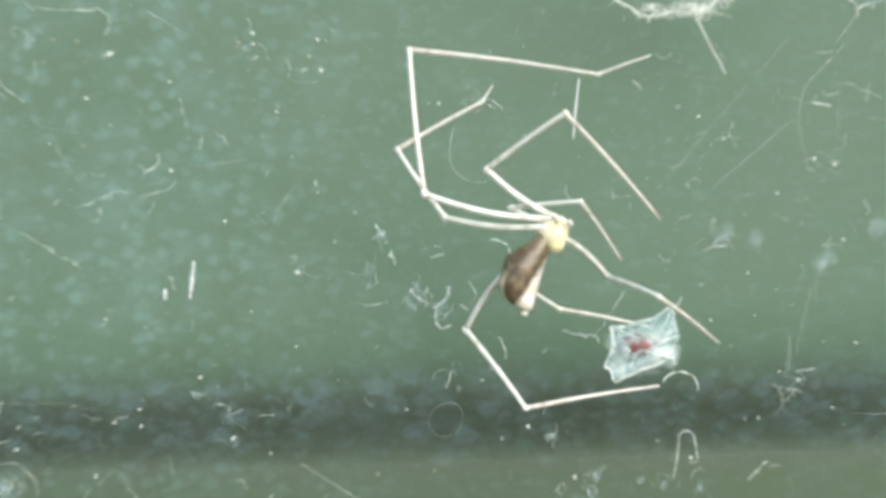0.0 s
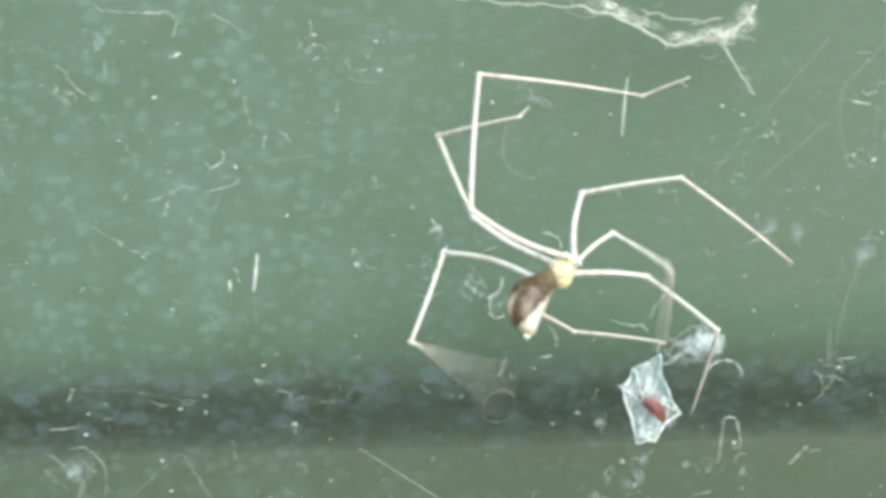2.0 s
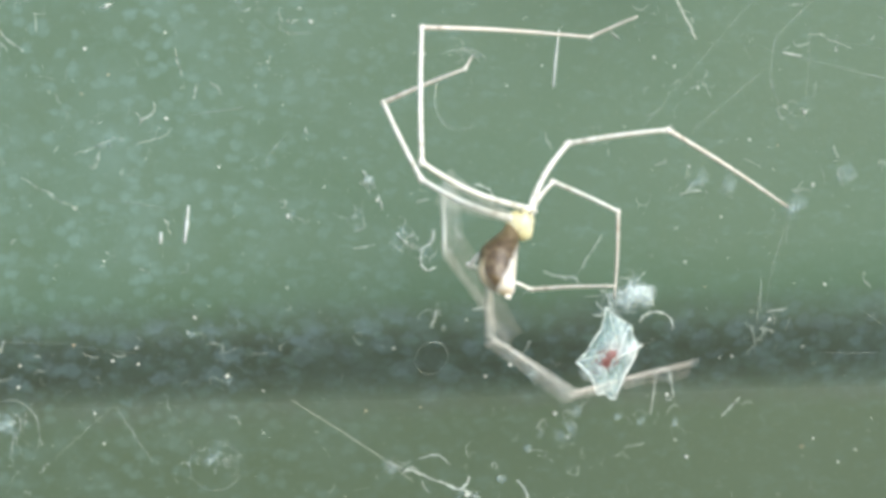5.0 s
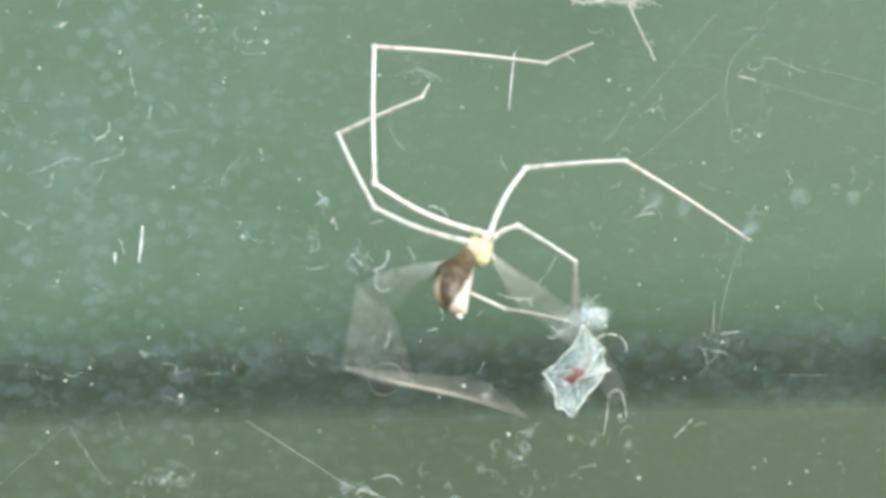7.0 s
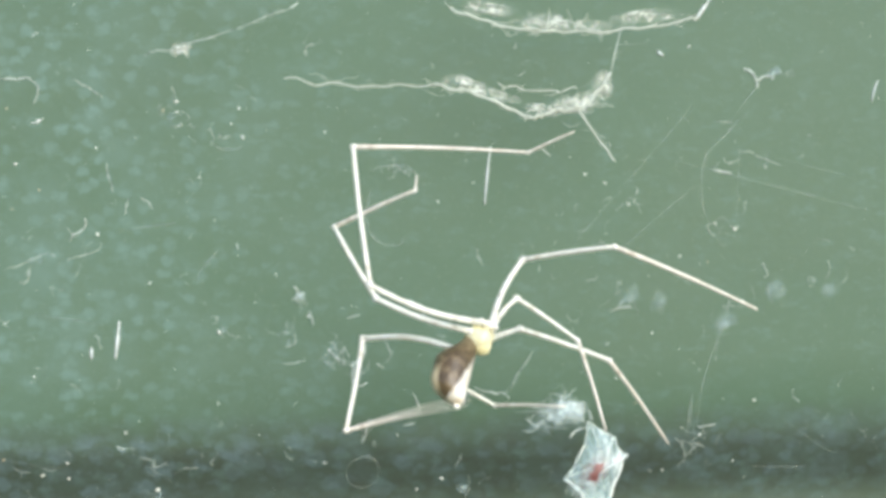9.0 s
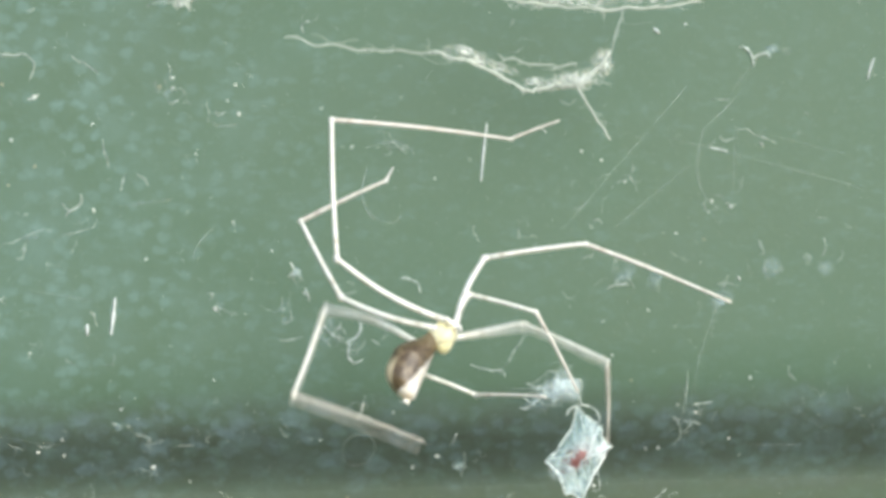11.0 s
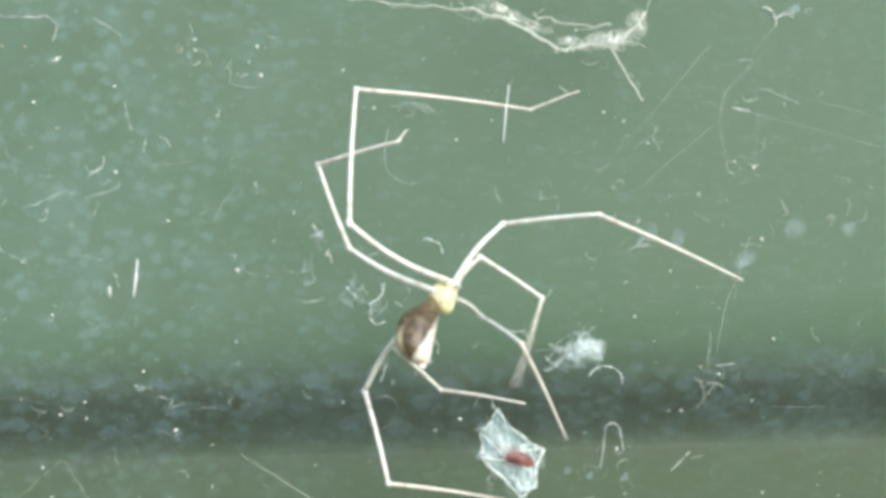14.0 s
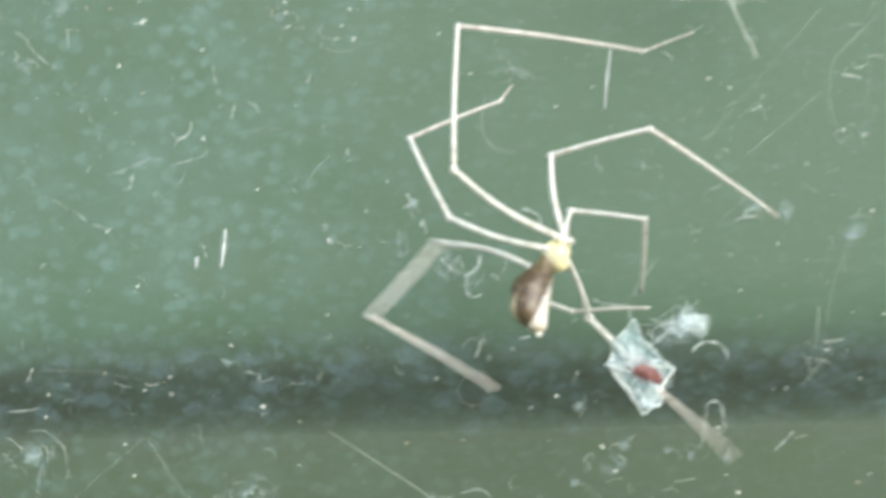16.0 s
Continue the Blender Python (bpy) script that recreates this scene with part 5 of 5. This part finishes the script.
GAIT_F_1 = [
    (0, -129.5, 37.7, -30.3, 38.2, -11.5, -5.7),
    (0.1, -129.5, 37.7, -30.3, 38.2, -11.5, -5.7),
    (0.3, -121.7, 30.2, -18.4, 56.5, -11.3, -48.7),
    (0.5, -147.4, -0.2, -48.7, 48.5, -30.6, -36.5),
    (1, -127.0, 35.9, -27.8, 42.5, -6.4, -49.8),
    (1.5, -129.5, 59.8, -20.6, -3.6, -7.6, -55.6),
    (2, -125.8, 49.6, -28.2, 40.5, -7.0, -5.2),
    (2.5, -163.7, 0.9, -42.1, 33.3, -10.3, -10.0),
    (3, -130.6, 51.3, -19.2, 27.9, -8.3, -43.3),
    (3.5, -129.5, 38.9, -25.0, 52.4, -7.4, -4.9),
    (4, -148.4, 22.4, -27.2, 24.6, 2.3, -34.1),
    (6.5, -125.1, 40.3, -15.6, 14.3, 3.3, -26.1),
    (7, -133.0, 51.0, -23.7, 11.9, -9.0, -49.8),
    (7.5, -123.5, 50.1, -17.5, 15.1, 6.3, -51.4),
    (8, -125.2, 28.2, -21.9, -2.2, 4.3, -32.3),
    (8.5, -131.4, 50.2, -23.7, -3.3, 3.5, -39.9),
]
GAIT_F_2 = [
    (9, -126.7, 42.0, -29.6, 31.2, 2.6, -44.9),
    (11.5, -124.4, 52.5, -20.3, -3.2, 1.8, -46.4),
    (12, -127.9, 36.1, -33.6, 42.2, -14.5, -32.8),
    (12.5, -126.8, 35.1, -25.0, 35.9, -4.5, -32.2),
    (13, -134.9, 19.2, -35.9, 27.5, -7.6, -3.5),
    (13.5, -141.8, -1.5, -50.8, 25.1, -11.2, -23.3),
    (14, -130.4, 5.7, -42.4, 30.6, -8.2, -28.5),
    (14.5, -121.0, 37.2, -33.2, 38.1, -5.9, -41.5),
    (15, -116.8, 47.2, -22.6, 50.2, 6.5, -44.2),
    (15.5, -122.8, 39.8, -14.9, 55.3, 2.7, -41.4),
    (16, -120.8, 50.4, -17.5, 42.9, 4.1, -43.1),
]
GAIT_F = GAIT_F_1 + GAIT_F_2
GAIT_G_1 = [
    (0, -129.2, 27.8, -52.7, -17.0, 7.8, 21.6),
    (0.1, -129.2, 27.8, -52.7, -17.0, 7.8, 21.6),
    (0.3, -139.7, 27.1, -60.3, -0.0, -0.6, 17.5),
    (0.5, -150.1, 24.2, -87.0, -27.2, -34.4, 43.8),
    (0.967, 173.8, 24.2, -96.7, 6.0, -40.2, 42.1),
    (1, 179.9, 25.4, -96.7, -17.0, -37.9, 46.1),
    (1.033, -173.8, 26.2, -96.6, -40.0, -35.3, 50.0),
    (1.5, -100.4, 47.3, -22.1, -4.7, 3.2, 49.1),
    (1.967, 163.2, 27.6, -110.2, -13.8, -6.9, 32.9),
    (2, 163.2, 27.6, -110.2, -13.8, -30.0, 33.9),
    (2.033, 163.2, 27.6, -110.2, -13.8, -52.5, 30.8),
    (2.5, -140.0, -19.8, -80.5, -14.4, -29.8, 23.0),
    (3, -101.5, 44.9, -21.4, -24.1, 2.2, 54.0),
    (3.467, 175.0, 23.3, -101.4, -21.1, -6.8, 18.6),
    (3.5, 174.9, 23.2, -101.4, -21.1, -14.9, 18.3),
    (3.533, 174.9, 23.0, -101.4, -21.1, -23.0, 17.7),
]
GAIT_G_2 = [
    (4, -126.4, 23.8, -62.9, -14.9, -10.1, -5.7),
    (6.467, -155.4, 20.6, -62.4, -20.9, -2.3, -14.8),
    (6.5, -144.7, 27.3, -57.2, -24.7, -7.1, 8.5),
    (6.533, -132.7, 33.8, -51.7, -28.3, -12.7, 31.8),
    (6.967, -172.3, 16.1, -107.2, -29.0, -0.9, -15.8),
    (7, -156.1, 31.5, -87.2, -38.6, -10.6, 12.1),
    (7.033, -134.5, 45.5, -62.7, -44.0, -22.7, 39.6),
    (7.5, -105.4, 27.2, -34.2, -21.0, 9.0, 21.3),
    (8, -117.7, 23.0, -52.5, -11.3, 2.3, 14.1),
    (8.5, -93.5, 26.4, -32.2, -5.2, 13.2, 24.3),
    (8.967, 174.1, 30.3, -100.4, -19.9, 18.2, 14.8),
    (9, 174.1, 30.3, -100.4, -19.9, 11.3, 25.5),
    (9.033, 174.1, 30.3, -100.4, -19.9, 3.2, 35.8),
    (11.467, -118.0, 31.7, -40.8, -30.8, -2.4, 31.7),
]
GAIT_G_3 = [
    (11.5, -108.6, 37.1, -37.1, -13.6, -0.9, 44.0),
    (11.533, -97.8, 42.1, -33.9, 3.7, 1.3, 56.2),
    (11.967, 176.5, 20.7, -121.4, -8.4, -35.8, -0.4),
    (12, 174.9, 24.2, -116.5, -4.9, -39.0, 12.1),
    (12.033, 173.2, 27.9, -111.6, -1.3, -42.4, 24.6),
    (12.467, 156.8, 25.2, -111.2, -20.5, -9.8, 25.5),
    (12.5, 156.8, 25.3, -111.2, -20.5, -21.6, 14.6),
    (12.533, 156.8, 25.4, -111.2, -20.5, -32.3, 3.2),
    (12.967, 161.8, 26.9, -108.2, -18.2, -12.0, 25.3),
    (13, 161.8, 26.9, -108.2, -18.2, -21.7, 23.0),
    (13.033, 161.8, 26.9, -108.2, -18.2, -31.1, 20.2),
    (13.467, -144.6, -23.8, -87.5, -22.0, -26.4, 32.2),
    (13.5, -139.9, 21.5, -84.1, -21.6, -27.6, 33.8),
    (13.533, -134.8, 34.0, -80.8, -21.2, -28.8, 35.3),
]
GAIT_G_4 = [
    (14, -126.4, 26.5, -75.3, -17.1, -11.4, 30.1),
    (14.467, 170.5, 24.2, -128.0, -11.7, -12.3, 11.3),
    (14.5, 170.5, 24.2, -128.0, -11.7, -26.8, 19.6),
    (14.533, 170.5, 24.2, -128.0, -11.7, -42.8, 26.6),
    (14.967, -114.3, 20.6, -73.5, -5.4, -1.2, -17.0),
    (15, -109.5, 20.7, -64.3, -5.5, -2.7, 8.1),
    (15.033, -104.7, 20.7, -55.0, -5.4, -4.3, 33.1),
    (15.5, -108.0, 20.3, -60.1, -28.0, 2.4, -5.3),
    (15.967, 163.1, 15.1, -130.3, 2.4, -31.7, -9.4),
    (16, 163.9, 30.4, -132.9, -6.5, -30.4, 3.7),
]
GAIT_G = GAIT_G_1 + GAIT_G_2 + GAIT_G_3 + GAIT_G_4
SWAY = [
    (0, 1.25, 1.75, 10), (1, 1.15, 1.00, 10), (1.5, 1.30, 1.30, 12), (2, -0.45, -0.25, 6), (2.5, 0.40, 0.70, 4), (3, -1.40, -1.10, 0), (3.5, 1.10, 0.70, 12), (4, 1.00, 0.70, 12),
    (6.5, 1.40, 0.90, 12), (7.5, 1.50, 1.10, 12), (8, 1.35, 2.10, 12), (8.4, 0.80, 1.50, 8), (8.467, 0.10, 0.85, 5), (8.533, -1.25, -0.35, 1), (8.6, -1.10, -0.25, 1), (9, -0.65, -0.05, 2), (9.2, -0.62, -0.42, 0), (11.5, -0.50, 0.05, 6), (12, -0.90, -0.58, 3), (12.5, -0.10, 0.10, 6),
    (13, 1.35, 1.40, 12), (13.5, 1.10, 1.12, 11), (14, 0.50, -0.17, 7), (14.5, 1.20, 0.75, 12), (15.5, 1.30, 0.90, 12), (16, 1.30, 0.80, 12),
]


def glide(rows, t):
    """Values between rows, with no overshoot (monotone cubic)."""
    if t <= rows[0][0]:
        return list(rows[0][1:])
    if t >= rows[-1][0]:
        return list(rows[-1][1:])
    i = max(k for k in range(len(rows) - 1) if rows[k][0] <= t)
    a, b = rows[i], rows[i + 1]
    h = b[0] - a[0]
    u = (t - a[0]) / h

    def slope(k, c):
        if k == 0 or k == len(rows) - 1:
            return 0.0
        d0 = (rows[k][c] - rows[k - 1][c]) / (rows[k][0] - rows[k - 1][0])
        d1 = (rows[k + 1][c] - rows[k][c]) / (rows[k + 1][0] - rows[k][0])
        return 0.0 if d0 * d1 <= 0 else 2 * d0 * d1 / (d0 + d1)

    out = []
    for c in range(1, len(a)):
        m0, m1 = slope(i, c) * h, slope(i + 1, c) * h
        out.append((2 * u ** 3 - 3 * u * u + 1) * a[c] + (u ** 3 - 2 * u * u + u) * m0 + (3 * u * u - 2 * u ** 3) * b[c] + (u ** 3 - u * u) * m1)
    return out


def swing(rows, t):
    """Unit vectors between rows, each turned at an even pace along its arc."""
    i = max([0] + [k for k in range(len(rows) - 1) if rows[k][0] <= t])
    a, b = rows[i], rows[i + 1]
    u = min(1, max(0, (t - a[0]) / (b[0] - a[0])))
    out = []
    for c in range(1, len(a), 3):
        p, q = Vector(a[c:c + 3]), Vector(b[c:c + 3])
        turn = p.rotation_difference(q)
        out += list(Matrix.Rotation(turn.angle * u, 3, turn.axis) @ p if turn.angle > 1e-4 else p)
    return out


def heading(az, el):
    return (math.cos(radians(el)) * math.cos(radians(az)), math.sin(radians(el)), math.cos(radians(el)) * math.sin(radians(az)))


def vectors(rows):
    """Rows of (t, turn and lift of each joint) as rows of unit vectors."""
    return [(r[0], *[q for k in range(1, len(r), 2) for q in heading(r[k], r[k + 1])]) for r in rows]


# The two hind legs throw silk over the prey in a quick cycle. Between the known poses they pass through these,
# named after what they do: L reach out, D swing down, X cross under the body, H half way back, M hold still.
STROKES = {"L": 12.5, "D": 2.5, "X": 8.5, "H": 7.0, "M": 8.0}
CYCLE = (
    "0.6M 0.7M 0.8X 0.9D 1.1X 1.2M 1.3L 1.4H 1.6L 1.7D 1.8X 1.9H 2.2X 2.3D 2.4L 2.6X 2.7H 2.8L 2.9D 3.1L 3.2D 3.3X 3.4H "
    "3.6M 3.7X 3.8M 3.9M 4.4M 4.6X 4.7H 4.8L 4.9D 5.0X 5.1H 5.2L 5.3D 5.4X 5.5H 5.6L 5.7D 5.8X 5.9H 6.0L 6.1D 6.2X 6.3H 6.4L "
    "6.6X 6.7L 6.8D 6.9X 7.1L 7.2D 7.3X 7.4X 7.6M 7.8M 8.2M 8.3M 8.4X 8.6H 8.7L 8.8X 8.9H 9.1D 9.2X 9.3H 9.4L 9.5D 9.6X 9.7H 9.8L 9.9D "
    "10.0X 10.1H 10.2L 10.3D 10.4X 10.5H 10.6L 10.7D 10.8X 10.9H 11.0L 11.1D 11.2X 11.3H 11.4L 11.6H 11.7L 11.8D 11.9X 12.1L 12.2D 12.3X 12.4H "
    "12.6D 12.7X 12.8H 12.9L 13.1D 13.2M 13.3M 13.6M 13.8M 14.2M 14.3X 14.4X 14.6L 14.7X 14.8H 14.9L 15.1X 15.2H 15.4X 15.6L 15.7L 15.9X")


def with_strokes(rows):
    known = {r[0]: r for r in rows}
    pose_of = {k: min(rows, key=lambda r: abs(r[0] - t))[1:] for k, t in STROKES.items()}
    extra = [(float(w[:-1]), *pose_of[w[-1]]) for w in CYCLE.split()]
    # where no row comes close, the leg pauses in its known pose
    pauses = []
    for t, row in known.items():
        if min([abs(t - u) for u in known if u != t]) > 0.09:
            pauses += [(t - 0.03, *row[1:]), (t + 0.03, *row[1:])]
    pauses = [r for r in pauses if 0 < r[0] < 16]
    return sorted([*known.values(), *pauses, *[r for r in extra if min(abs(r[0] - t) for t in known) > 0.045]])


def aim(d, last=None):
    """Turns the x axis to d with the y axis towards the wall; after the pose last it rolls by a little only."""
    z = d.cross(Vector((0, 1, 0))).normalized()
    if last is not None:
        old = last.to_3x3()
        kept = old.col[0].rotation_difference(d) @ old.col[2]
        roll = math.atan2(kept.cross(z).dot(d), kept.dot(z))
        z = Matrix.Rotation(max(-0.35, min(0.35, roll)), 3, d) @ kept
    return Matrix((d, z.cross(d), z)).transposed().to_4x4()


# How far the abdomen is lifted towards the viewer at its waist: seconds and degrees.
LIFT = [
    (0, 0), (0.5, 12), (1, 15), (1.5, 19), (2, 24), (2.5, 29), (3, 27), (3.5, 28), (4, 24), (6.5, 26), (7, 31), (7.5, 28), (8, 20), (8.5, 31), (9, 30),
    (11.5, 25), (12, 25), (12.5, 31), (13, 40), (13.5, 30), (14, 28), (14.5, 28), (15, 28), (15.5, 24), (16, 14),
]


def body_pose(t):
    x, y, z, turn = glide(BODY, t)
    return pose(x * MM, y * MM, z * MM, 0, turn, 0)


# The bundle is spun round about its hanging thread as it is wrapped: seconds and degrees.
SPIN = [(0, 0), (0.3, 15), (0.5, 180), (3.5, 180), (4.0, 0), (12.5, 0), (13.0, 180), (16.0, 180)]


def prey_pose(t):
    x, y, z, turn = glide(PREY, t)
    for start, end in ((4.2, 6.3), (9.2, 11.3)):
        if start < t < end:      # it keeps swinging under the strokes
            ease = math.sin(math.pi * (t - start) / (end - start))
            turn += 16 * ease * math.sin(5.2 * (t - start))
            x += 0.9 * ease * math.sin(5.2 * (t - start) + 1)
    return pose(x * MM, y * MM, z * MM, 0, turn, 0) @ pose(0, 0, 0, 0, 0, glide(SPIN, t)[0])


def motions():
    tenths = [k / 10 for k in range(161)]
    walk(spider, [(t, body_pose(t)) for t in tenths])
    walk(BELLY, [(t, pose(*WAIST * MM, -glide(LIFT, t)[0], 0, 0)) for t in tenths])
    walk(prey, [(k / 30, prey_pose(k / 30)) for k in range(481)])
    walk(cobweb, [(t, pose((WEB_AT.x + x) * MM, WEB_AT.y * MM, (WEB_AT.z + z) * MM, 0, tilt, 0)) for t, x, z, tilt in SWAY])
    gaits = {"a": GAIT_A, "b": GAIT_B, "c": GAIT_C, "d": GAIT_D, "e": GAIT_E, "f": GAIT_F, "g": GAIT_G}
    for key, rows in gaits.items():
        quick = key in "eg"
        rows = vectors(with_strokes(rows) if quick else rows)
        times = [k / 30 for k in range(481)] if key in "acdeg" else tenths
        tracks = [[] for _ in LEG_SIZES[key]]
        turns = [None] * len(tracks)
        for t in times:
            m = body_pose(t)
            back = m.inverted()
            at = m @ (Vector(HIPS[key]) * MM)
            v = swing(rows, t) if quick else glide(rows, t)
            for k, size in enumerate(LEG_SIZES[key]):
                d = Vector(v[3 * k:3 * k + 3]).normalized()
                turns[k] = aim(d, turns[k])
                tracks[k].append((t, back @ Matrix.Translation(at) @ turns[k]))
                at = at + d * size * MM
        for ob, track in zip(LEGS[key], tracks):
            walk(ob, track)


motions()
